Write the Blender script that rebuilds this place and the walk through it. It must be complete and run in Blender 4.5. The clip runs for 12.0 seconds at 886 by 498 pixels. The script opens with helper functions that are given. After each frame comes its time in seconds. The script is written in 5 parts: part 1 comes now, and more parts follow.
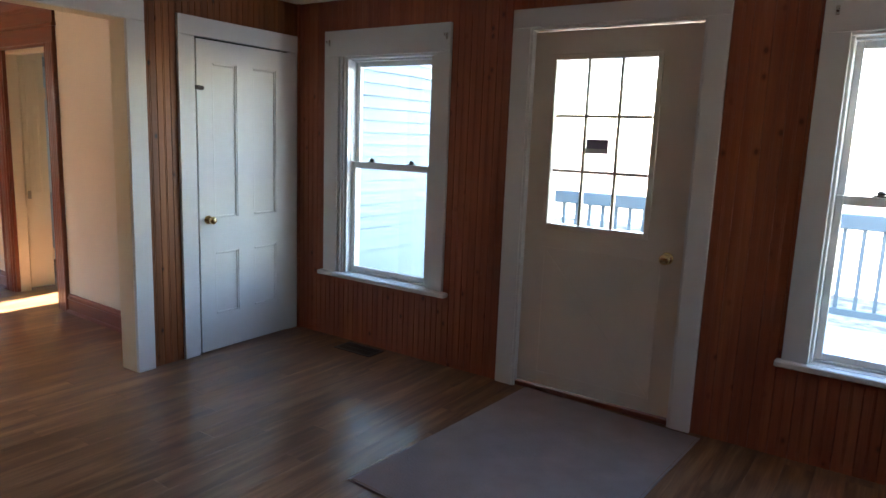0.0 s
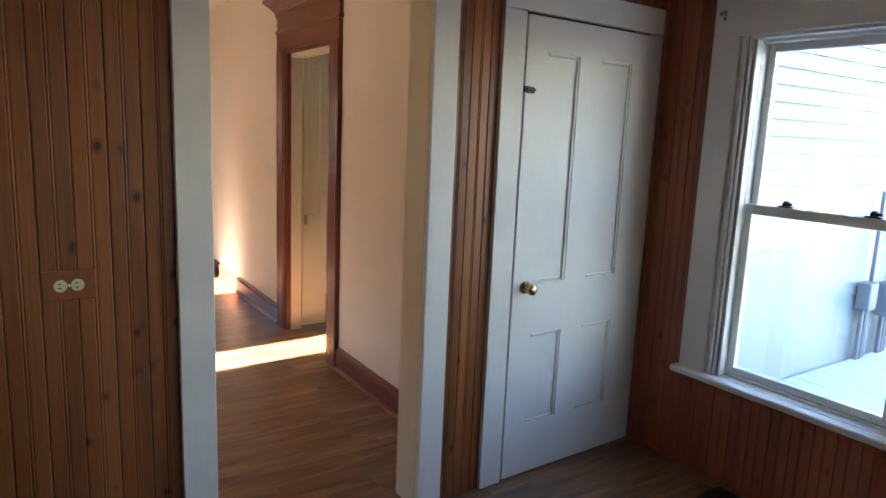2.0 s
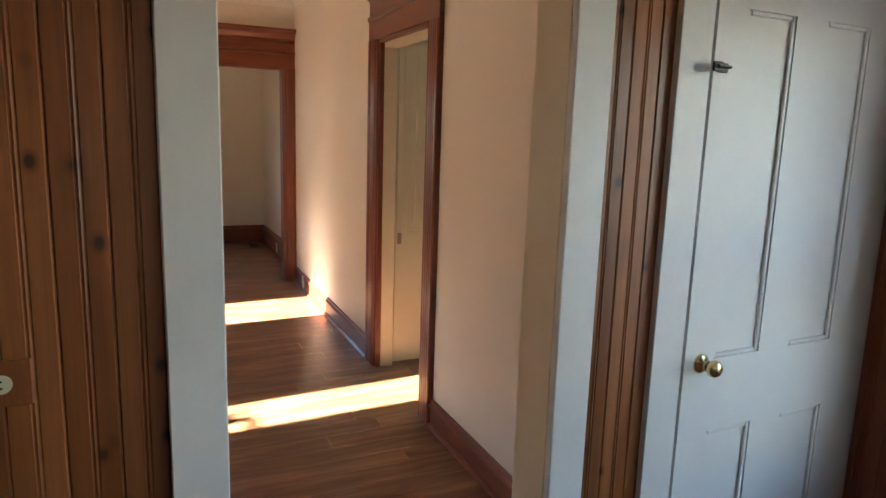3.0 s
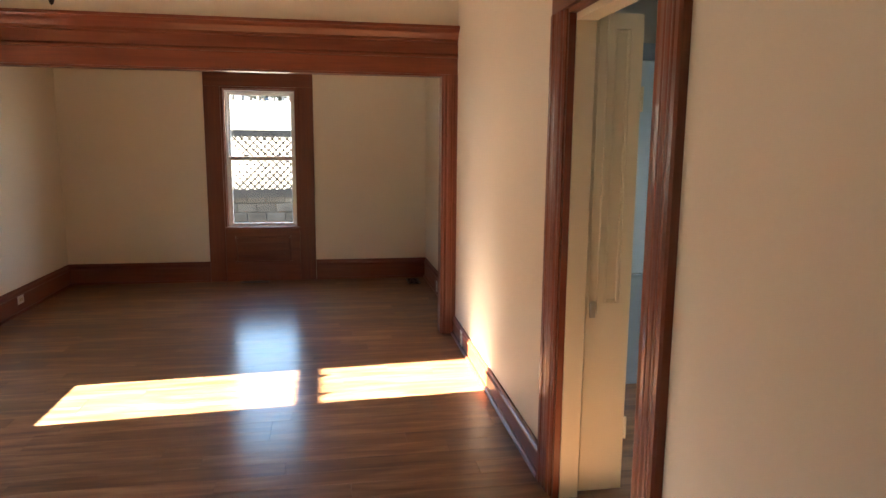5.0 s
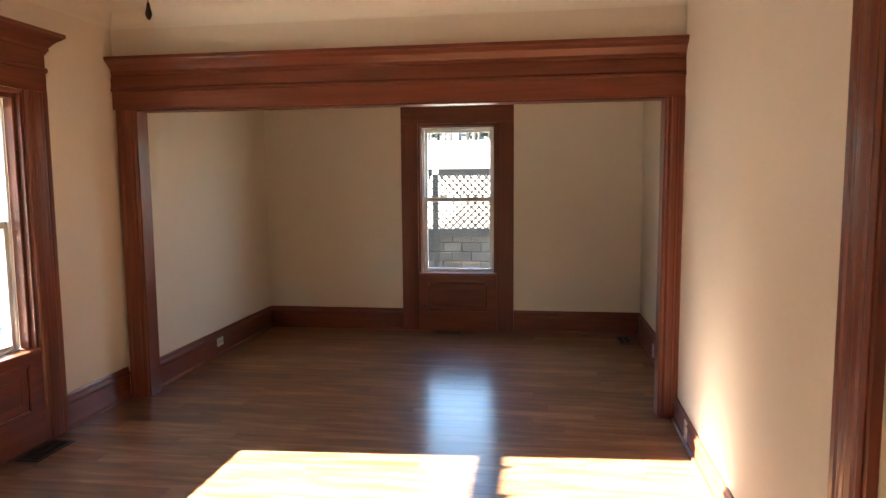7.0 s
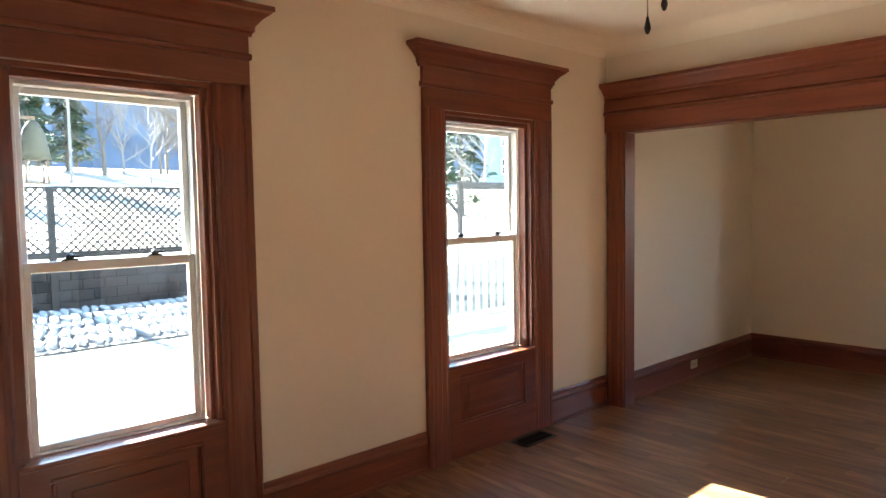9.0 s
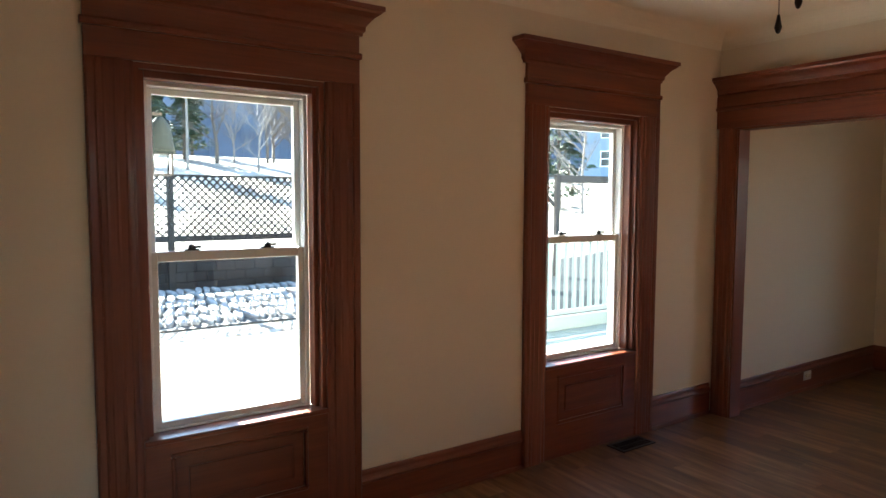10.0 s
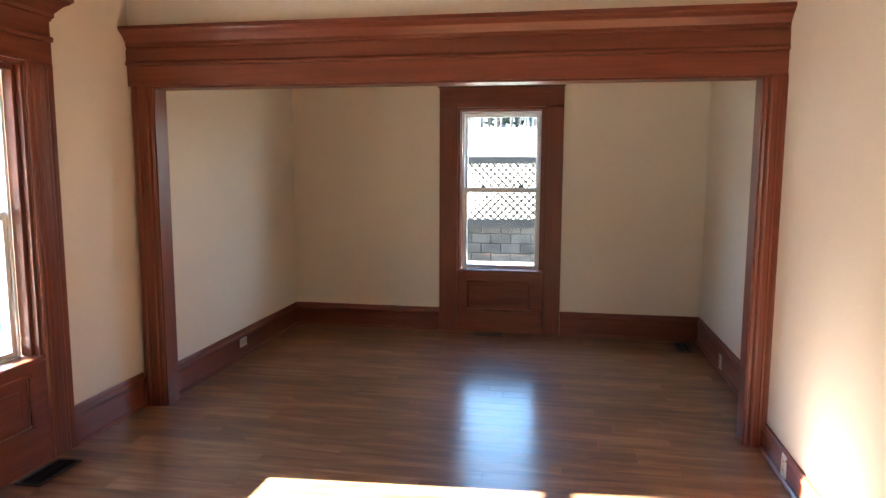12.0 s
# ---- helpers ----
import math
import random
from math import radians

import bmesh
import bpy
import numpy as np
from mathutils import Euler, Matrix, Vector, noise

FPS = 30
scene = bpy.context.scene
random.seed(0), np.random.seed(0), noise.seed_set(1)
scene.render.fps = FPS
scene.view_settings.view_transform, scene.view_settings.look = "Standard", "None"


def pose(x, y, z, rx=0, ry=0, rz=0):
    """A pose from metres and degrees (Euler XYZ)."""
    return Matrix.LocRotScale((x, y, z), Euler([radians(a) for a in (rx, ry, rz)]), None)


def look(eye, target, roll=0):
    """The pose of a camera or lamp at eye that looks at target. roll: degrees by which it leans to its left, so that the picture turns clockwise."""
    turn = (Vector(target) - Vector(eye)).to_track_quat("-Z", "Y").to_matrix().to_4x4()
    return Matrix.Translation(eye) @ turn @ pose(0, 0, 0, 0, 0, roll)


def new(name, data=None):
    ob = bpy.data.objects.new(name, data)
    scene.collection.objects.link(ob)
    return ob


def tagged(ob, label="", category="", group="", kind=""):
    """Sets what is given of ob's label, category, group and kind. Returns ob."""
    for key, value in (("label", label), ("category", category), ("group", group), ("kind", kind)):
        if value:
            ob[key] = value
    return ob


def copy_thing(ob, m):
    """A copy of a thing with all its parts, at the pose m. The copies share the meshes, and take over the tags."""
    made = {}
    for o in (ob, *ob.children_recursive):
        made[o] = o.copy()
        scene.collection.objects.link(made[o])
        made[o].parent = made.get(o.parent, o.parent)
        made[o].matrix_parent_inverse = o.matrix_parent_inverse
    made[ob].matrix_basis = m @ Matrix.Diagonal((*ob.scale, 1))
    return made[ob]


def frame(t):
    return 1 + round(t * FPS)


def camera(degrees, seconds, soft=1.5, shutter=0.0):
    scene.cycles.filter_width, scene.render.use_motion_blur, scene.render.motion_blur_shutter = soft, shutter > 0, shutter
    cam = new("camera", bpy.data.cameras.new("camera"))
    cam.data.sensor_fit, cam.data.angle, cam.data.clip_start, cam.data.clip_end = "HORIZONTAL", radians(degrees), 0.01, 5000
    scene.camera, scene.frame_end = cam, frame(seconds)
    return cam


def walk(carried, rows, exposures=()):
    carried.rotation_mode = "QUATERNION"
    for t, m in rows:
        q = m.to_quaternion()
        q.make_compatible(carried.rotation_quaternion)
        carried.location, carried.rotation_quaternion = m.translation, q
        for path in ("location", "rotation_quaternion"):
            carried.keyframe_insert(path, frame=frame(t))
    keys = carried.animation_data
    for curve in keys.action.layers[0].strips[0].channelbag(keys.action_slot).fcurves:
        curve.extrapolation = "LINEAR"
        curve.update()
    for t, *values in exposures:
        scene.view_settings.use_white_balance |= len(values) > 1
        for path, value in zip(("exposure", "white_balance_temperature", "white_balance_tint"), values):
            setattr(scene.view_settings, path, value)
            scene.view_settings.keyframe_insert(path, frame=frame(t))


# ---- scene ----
cam = camera(67.1, 12.0)
PATH = [
    (0, (-0.315, -0.219, 1.457), (1.309, 0.902, 1.128), 2.2),
    (0.5, (-0.147, 0.15, 1.507), (1.322, 1.474, 1.211), 1.4),
    (0.6, (-0.106, 0.226, 1.509), (1.32, 1.597, 1.214), 1.5),
    (1, (0.076, 0.543, 1.514), (1.316, 2.087, 1.239), 0.7),
    (1.5, (0.254, 0.938, 1.508), (1.312, 2.61, 1.215), 1.8),
    (2, (0.456, 1.314, 1.524), (1.56, 2.945, 1.178), 2.4),
    (2.5, (0.69, 1.705, 1.531), (1.644, 3.428, 1.184), 2.0),
    (2.7, (0.759, 1.854, 1.528), (1.652, 3.609, 1.176), 2.0),
    (4.3, (1.172, 3.017, 1.471), (1.779, 4.896, 1.155), 0.6),
    (4.5, (1.197, 3.145, 1.478), (1.725, 5.048, 1.162), 0.7),
    (5, (1.286, 3.407, 1.51), (1.625, 5.354, 1.203), 0.5),
    (5.5, (1.374, 3.648, 1.544), (1.421, 5.629, 1.276), 0.3),
    (6, (1.41, 3.849, 1.539), (1.208, 5.825, 1.306), 0.2),
    (6.5, (1.423, 4.068, 1.535), (1.192, 6.043, 1.32), 0.0),
    (6.7, (1.415, 4.148, 1.535), (1.186, 6.124, 1.327), -0.2),
    (8.3, (1.399, 4.348, 1.52), (0.3, 6.012, 1.368), -0.4),
    (8.5, (1.378, 4.334, 1.523), (0.15, 5.907, 1.381), -0.4),
    (9, (1.342, 4.301, 1.516), (-0.13, 5.65, 1.39), -0.9),
    (9.5, (1.315, 4.261, 1.51), (-0.333, 5.388, 1.392), -0.6),
    (10, (1.317, 4.275, 1.551), (-0.327, 5.404, 1.4), 0.2),
    (10.5, (1.332, 4.355, 1.562), (-0.152, 5.685, 1.39), 0.6),
    (11, (1.282, 4.465, 1.59), (0.188, 6.123, 1.358), 1.8),
    (11.5, (1.131, 4.574, 1.574), (0.439, 6.436, 1.343), 0.9),
    (12, (1.118, 4.739, 1.545), (0.781, 6.696, 1.307), 0.2),
]
EXPOSURE = [(0, 5.12, 6500, 13), (0.6, 5.2, 6550, 13), (1.5, 5.18, 6550, 13), (2.5, 4.95, 6600, 13), (4.5, 5.05, 6700, 8), (5.5, 5.05, 6500, 8), (6.5, 5.0, 6400, 8), (8.5, 5.3, 6000, 3),
            (9.5, 4.5, 6000, 3), (10.0, 4.2, 6000, 3), (10.5, 4.35, 6000, 4), (11.0, 4.75, 5950, 6), (11.5, 4.98, 5900, 5), (12.0, 5.42, 5650, 4)]
walk(cam, [(t, look(eye, at, roll)) for t, eye, at, roll in PATH], EXPOSURE)

# ---- light ----
SUN_DIR = Vector((1.0, 0.065, -0.463))
world = bpy.data.worlds.new("world")
scene.world = world
world.use_nodes = True
wn = world.node_tree.nodes
sky = wn.new("ShaderNodeTexSky")
sky.sky_type, sky.sun_disc = "NISHITA", False
sky.dust_density = 0.1
sky.sun_elevation, sky.sun_rotation = math.atan(0.463), radians(-86.3)
wn["Background"].inputs["Strength"].default_value = 0.075
world.node_tree.links.new(sky.outputs[0], wn["Background"].inputs["Color"])
sun_data = bpy.data.lights.new("sun", "SUN")
sun_data.energy, sun_data.angle, sun_data.color = 5.0, radians(0.5), (1.0, 0.93, 0.82)
sun = new("sun", sun_data)
sun.rotation_mode = "QUATERNION"
sun.rotation_quaternion = SUN_DIR.to_track_quat("-Z", "Y")


# ---- materials ----
def mat(name, rough=0.5, metal=0.0):
    m = bpy.data.materials.new(name)
    m.use_nodes = True
    b = m.node_tree.nodes["Principled BSDF"]
    b.inputs["Roughness"].default_value, b.inputs["Metallic"].default_value = rough, metal
    return m, m.node_tree.nodes, m.node_tree.links, b


def ramp(nodes, stops):
    r = nodes.new("ShaderNodeValToRGB")
    e = r.color_ramp.elements
    while len(e) < len(stops):
        e.new(0.5)
    for el, (p, c) in zip(e, stops):
        el.position, el.color = p, (*c, 1)
    return r


def math_node(nodes, links, op, a, b=None):
    n = nodes.new("ShaderNodeMath")
    n.operation = op
    for i, v in enumerate((a, b)):
        if v is None:
            continue
        if isinstance(v, (int, float)):
            n.inputs[i].default_value = v
        else:
            links.new(v, n.inputs[i])
    return n.outputs[0]


def mixc(nodes, links, fac, a, b, mode="MIX"):
    n = nodes.new("ShaderNodeMix")
    n.data_type, n.blend_type = "RGBA", mode
    for i, v in ((0, fac), (6, a), (7, b)):
        if isinstance(v, (int, float)):
            n.inputs[i].default_value = v
        elif isinstance(v, tuple):
            n.inputs[i].default_value = (*v, 1)
        else:
            links.new(v, n.inputs[i])
    return n.outputs[2]


def bump(nodes, links, bsdf, height, strength, dist):
    n = nodes.new("ShaderNodeBump")
    n.inputs["Strength"].default_value, n.inputs["Distance"].default_value = strength, dist
    links.new(height, n.inputs["Height"])
    links.new(n.outputs[0], bsdf.inputs["Normal"])


def wood(name, axis, dark, mid, light, rough=0.35, knots=0.0, scale=1.0, tone=0.35, coat=0.0, coat_rough=0.12, spec=0.5, along=1.3):
    """Grained wood: axis is the one along which the grain runs."""
    m, n, l, b = mat(name, rough)
    tc = n.new("ShaderNodeTexCoord")
    info = n.new("ShaderNodeObjectInfo")
    off = n.new("ShaderNodeVectorMath")
    off.operation = "MULTIPLY_ADD"
    comb = n.new("ShaderNodeCombineXYZ")
    for i in range(3):
        l.new(math_node(n, l, "MULTIPLY", info.outputs["Random"], (37.0, 53.0, 71.0)[i]), comb.inputs[i])
    l.new(tc.outputs["Object"], off.inputs[0])
    off.inputs[1].default_value = (1, 1, 1)
    l.new(comb.outputs[0], off.inputs[2])
    mp = n.new("ShaderNodeMapping")
    s = [22.0 * scale] * 3
    s["xyz".index(axis)] = along * scale
    mp.inputs["Scale"].default_value = s
    l.new(off.outputs[0], mp.inputs["Vector"])
    n1 = n.new("ShaderNodeTexNoise")
    n1.inputs["Scale"].default_value, n1.inputs["Detail"].default_value, n1.inputs["Distortion"].default_value = 1.0, 5, 0.6
    l.new(mp.outputs[0], n1.inputs["Vector"])
    mp2 = n.new("ShaderNodeMapping")
    s = [150.0] * 3
    s["xyz".index(axis)] = 4.0
    mp2.inputs["Scale"].default_value = s
    l.new(off.outputs[0], mp2.inputs["Vector"])
    n2 = n.new("ShaderNodeTexNoise")
    n2.inputs["Scale"].default_value, n2.inputs["Detail"].default_value = 1.0, 3
    l.new(mp2.outputs[0], n2.inputs["Vector"])
    r = ramp(n, [(0.3, dark), (0.5, mid), (0.7, light)])
    l.new(n1.outputs[0], r.inputs[0])
    fine = ramp(n, [(0.35, (0.82, 0.82, 0.82)), (0.65, (1.08, 1.08, 1.08))])
    l.new(n2.outputs[0], fine.inputs[0])
    c = mixc(n, l, 0.7, r.outputs[0], fine.outputs[0], "MULTIPLY")
    tr = ramp(n, [(0.0, (1 - tone,) * 3), (1.0, (1 + tone * 0.6,) * 3)])
    l.new(info.outputs["Random"], tr.inputs[0])
    c = mixc(n, l, 1.0, c, tr.outputs[0], "MULTIPLY")
    if knots:
        kp = n.new("ShaderNodeMapping")
        s = [11.0, 0.001, 7.5]
        kp.inputs["Scale"].default_value = s
        l.new(off.outputs[0], kp.inputs["Vector"])
        v = n.new("ShaderNodeTexVoronoi")
        v.inputs["Scale"].default_value, v.inputs["Randomness"].default_value = 1.0, 1.0
        l.new(kp.outputs[0], v.inputs["Vector"])
        kr = ramp(n, [(0.0, (0.10, 0.07, 0.06)), (0.075, (0.20, 0.14, 0.11)), (0.115, (0.66, 0.54, 0.46)), (0.20, (1, 1, 1))])
        l.new(v.outputs["Distance"], kr.inputs[0])
        c = mixc(n, l, knots, c, kr.outputs[0], "MULTIPLY")
    l.new(c, b.inputs["Base Color"])
    rr = ramp(n, [(0.3, (rough * 0.8,) * 3), (0.7, (min(1, rough * 1.25),) * 3)])
    l.new(n1.outputs[0], rr.inputs[0])
    l.new(rr.outputs[0], b.inputs["Roughness"])
    b.inputs["Coat Weight"].default_value, b.inputs["Coat Roughness"].default_value = coat, coat_rough
    b.inputs["Specular IOR Level"].default_value = spec
    bump(n, l, b, n2.outputs[0], 0.07, 0.0015)
    return m


def paint(name, color, rough=0.5, var=0.06, scale=1.5, bumpy=0.08):
    m, n, l, b = mat(name, rough)
    tc = n.new("ShaderNodeTexCoord")
    a = n.new("ShaderNodeTexNoise")
    a.inputs["Scale"].default_value, a.inputs["Detail"].default_value = scale, 4
    l.new(tc.outputs["Object"], a.inputs["Vector"])
    r = ramp(n, [(0.3, tuple(c * (1 - var) for c in color)), (0.7, tuple(min(1, c * (1 + var)) for c in color))])
    l.new(a.outputs[0], r.inputs[0])
    f = n.new("ShaderNodeTexNoise")
    f.inputs["Scale"].default_value, f.inputs["Detail"].default_value = 90, 3
    l.new(tc.outputs["Object"], f.inputs["Vector"])
    l.new(r.outputs[0], b.inputs["Base Color"])
    rr = ramp(n, [(0.3, (rough * 0.85,) * 3), (0.7, (min(1, rough * 1.15),) * 3)])
    l.new(a.outputs[0], rr.inputs[0])
    l.new(rr.outputs[0], b.inputs["Roughness"])
    bump(n, l, b, f.outputs[0], bumpy, 0.003)
    return m


def plain(name, color, rough=0.4, metal=0.0):
    m, n, l, b = mat(name, rough, metal)
    b.inputs["Base Color"].default_value = (*color, 1)
    return m


RED_D, RED_M, RED_L = (0.135, 0.031, 0.013), (0.17, 0.042, 0.017), (0.205, 0.056, 0.022)
TRIM_X = wood("stained_wood_x", "x", RED_D, RED_M, RED_L, 0.36, coat=0.15, tone=0.12)
TRIM_Y = wood("stained_wood_y", "y", RED_D, RED_M, RED_L, 0.36, coat=0.15, tone=0.12)
TRIM_Z = wood("stained_wood_z", "z", RED_D, RED_M, RED_L, 0.36, coat=0.15, tone=0.12)
PINE = wood("knotty_pine", "z", (0.17, 0.048, 0.0115), (0.235, 0.070, 0.0175), (0.31, 0.100, 0.027), 0.42, knots=1.0, scale=0.45, tone=0.12)
PINE_RED = wood("red_knotty_pine", "z", (0.29, 0.075, 0.033), (0.36, 0.097, 0.042), (0.43, 0.13, 0.056), 0.42, knots=0.7, scale=0.45, tone=0.08)
FLOOR = wood("laminate_floor", "x", (0.135, 0.062, 0.030), (0.225, 0.112, 0.056), (0.33, 0.178, 0.094), 0.5, scale=0.8, along=2.6, tone=0.2, coat=0.75, coat_rough=0.2, spec=0.1)
WALL = paint("cream_plaster", (0.74, 0.655, 0.53), 0.6, 0.03, 1.2, 0.05)
CEIL = paint("ceiling_paint", (0.80, 0.75, 0.64), 0.7, 0.03)
CREAM = paint("cream_gloss", (0.72, 0.61, 0.42), 0.4, 0.04)
WHITE = paint("white_gloss", (0.74, 0.71, 0.68), 0.5, 0.04, 3.0, 0.05)
DOORW = paint("off_white_door", (0.72, 0.62, 0.51), 0.35, 0.04, 3.0, 0.05)
VINYL = paint("window_vinyl", (0.78, 0.78, 0.76), 0.3, 0.02, 3.0, 0.02)
BRASS = plain("brass", (0.75, 0.58, 0.30), 0.18, 1.0)
CHROME = plain("chrome", (0.75, 0.75, 0.74), 0.15, 1.0)
DARKMETAL = plain("dark_metal", (0.025, 0.02, 0.018), 0.45, 0.6)
DARK = plain("dark_gap", (0.01, 0.008, 0.006), 0.8)
PLATE = plain("ivory_plastic", (0.70, 0.62, 0.42), 0.35)
PLATEW = plain("white_plastic", (0.72, 0.70, 0.64), 0.35)
RUG = paint("grey_rug", (0.30, 0.235, 0.22), 0.95, 0.12, 6.0, 1.0)
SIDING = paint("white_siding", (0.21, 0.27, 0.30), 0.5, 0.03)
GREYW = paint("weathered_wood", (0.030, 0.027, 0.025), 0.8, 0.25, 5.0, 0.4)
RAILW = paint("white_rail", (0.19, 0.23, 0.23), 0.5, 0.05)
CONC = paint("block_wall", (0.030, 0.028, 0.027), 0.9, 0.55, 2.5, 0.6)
BARK = paint("bark", (0.10, 0.08, 0.065), 0.9, 0.3, 4.0, 0.6)
PALEBARK = paint("pale_bark", (0.20, 0.175, 0.155), 0.9, 0.2, 4.0, 0.5)
# darker copy of the weathered wood: shade on the north laths as colour
LATH = paint("shaded_lath", (0.012, 0.009, 0.007), 0.9, 0.25, 5.0, 0.0)
LEAF = paint("conifer", (0.035, 0.055, 0.025), 0.7, 0.4, 3.0, 0.4)
GREENM = paint("lantern_green", (0.008, 0.014, 0.014), 0.9, 0.1)


# dark ground colour that holds the shade beyond the deck
SHADE_GROUND = paint("shaded_ground", (0.022, 0.027, 0.028), 0.95, 0.25, 3.0, 0.8)
ARBW = paint("bleached_wood", (0.085, 0.072, 0.062), 0.8, 0.2, 5.0, 0.4)
for dull in (LATH, SHADE_GROUND, CONC, GREYW, RAILW, ARBW):
    dull.node_tree.nodes["Principled BSDF"].inputs["Specular IOR Level"].default_value = 0.06


def ground_mat():
    m, n, l, b = mat("dry_ground", 0.95)
    tc = n.new("ShaderNodeTexCoord")
    a, f = n.new("ShaderNodeTexNoise"), n.new("ShaderNodeTexNoise")
    a.inputs["Scale"].default_value, a.inputs["Detail"].default_value = 0.35, 6
    f.inputs["Scale"].default_value, f.inputs["Detail"].default_value = 5.0, 10
    for t in (a, f):
        l.new(tc.outputs["Object"], t.inputs["Vector"])
    r = ramp(n, [(0.35, (0.28, 0.25, 0.20)), (0.65, (0.52, 0.47, 0.39))])
    l.new(a.outputs[0], r.inputs[0])
    r2 = ramp(n, [(0.40, (0.30, 0.22, 0.15)), (0.53, (0.80, 0.76, 0.70)), (0.62, (1, 1, 1))])
    l.new(f.outputs[0], r2.inputs[0])
    l.new(mixc(n, l, 0.8, r.outputs[0], r2.outputs[0], "MULTIPLY"), b.inputs["Base Color"])
    bump(n, l, b, f.outputs[0], 0.8, 0.06)
    return m


def glass_mat():
    """Thin clear window glass: light goes straight through, and a Fresnel share is mirrored."""
    m, n, l, b = mat("window_glass", 0.0)
    clear, gloss, mix, fr = n.new("ShaderNodeBsdfTransparent"), n.new("ShaderNodeBsdfGlossy"), n.new("ShaderNodeMixShader"), n.new("ShaderNodeLayerWeight")
    clear.inputs["Color"].default_value = (0.96, 0.98, 0.98, 1)
    gloss.inputs["Roughness"].default_value = 0.0
    fr.inputs["Blend"].default_value = 0.5
    share = math_node(n, l, "MULTIPLY_ADD", math_node(n, l, "POWER", fr.outputs["Facing"], 5.0), 0.9)
    share.node.inputs[2].default_value = 0.04
    l.new(share, mix.inputs[0])
    l.new(clear.outputs[0], mix.inputs[1])
    l.new(gloss.outputs[0], mix.inputs[2])
    out = [x for x in n if x.type == "OUTPUT_MATERIAL"][0]
    l.new(mix.outputs[0], out.inputs["Surface"])
    return m


GROUND, GLASS = ground_mat(), glass_mat()


# ---- mesh helpers ----
def box(bm, x0, x1, y0, y1, z0, z1, bevel=0.0):
    vs = [bm.verts.new((x, y, z)) for x in (x0, x1) for y in (y0, y1) for z in (z0, z1)]
    fs = [bm.faces.new([vs[i] for i in q]) for q in ((0, 1, 3, 2), (4, 6, 7, 5), (0, 4, 5, 1), (2, 3, 7, 6), (0, 2, 6, 4), (1, 5, 7, 3))]
    if bevel:
        es = list({e for f in fs for e in f.edges})
        bmesh.ops.bevel(bm, geom=es, offset=bevel, segments=1, affect="EDGES", profile=0.5)


def prism(bm, pts, a, b, place):
    """Sweeps the outline pts from a to b; place(p, q, s) gives the corner."""
    n = len(pts)
    r0 = [bm.verts.new(place(p, q, a)) for p, q in pts]
    r1 = [bm.verts.new(place(p, q, b)) for p, q in pts]
    for i in range(n):
        j = (i + 1) % n
        bm.faces.new((r0[i], r0[j], r1[j], r1[i]))
    bm.faces.new(r0[::-1])
    bm.faces.new(r1)


def lathe(bm, prof, m=None, seg=20):
    """Turns the outline of (radius, height) about z."""
    rings = []
    for r, z in prof:
        if r < 1e-6:
            rings.append([bm.verts.new((0, 0, z))])
        else:
            rings.append([bm.verts.new((r * math.cos(2 * math.pi * i / seg), r * math.sin(2 * math.pi * i / seg), z)) for i in range(seg)])
    made = [v for r in rings for v in r]
    for a, b in zip(rings, rings[1:]):
        for i in range(seg):
            j = (i + 1) % seg
            q = [a[i % len(a)], a[j % len(a)], b[j % len(b)], b[i % len(b)]]
            q = [v for k, v in enumerate(q) if v not in q[:k]]
            if len(q) > 2:
                bm.faces.new(q)
    if m is not None:
        bmesh.ops.transform(bm, matrix=m, verts=made)


def part(name, bm, material, parent=None, label="", smooth=False):
    bmesh.ops.recalc_face_normals(bm, faces=bm.faces[:])
    me = bpy.data.meshes.new(name)
    bm.to_mesh(me)
    bm.free()
    me.materials.append(material)
    if smooth:
        for p in me.polygons:
            p.use_smooth = True
    ob = new(name, me)
    if parent is not None:
        ob.parent = parent
    if label:
        ob["label"] = label
    return ob


def boxes(name, material, parent, items, bevel=0.0, label=""):
    bm = bmesh.new()
    for it in items:
        box(bm, *it, bevel=bevel)
    return part(name, bm, material, parent, label)


def thing(name, m, label="", category="", group="", kind=""):
    e = new(name)
    e.matrix_world = m
    e.matrix_basis = m
    return tagged(e, label, category, group, kind)


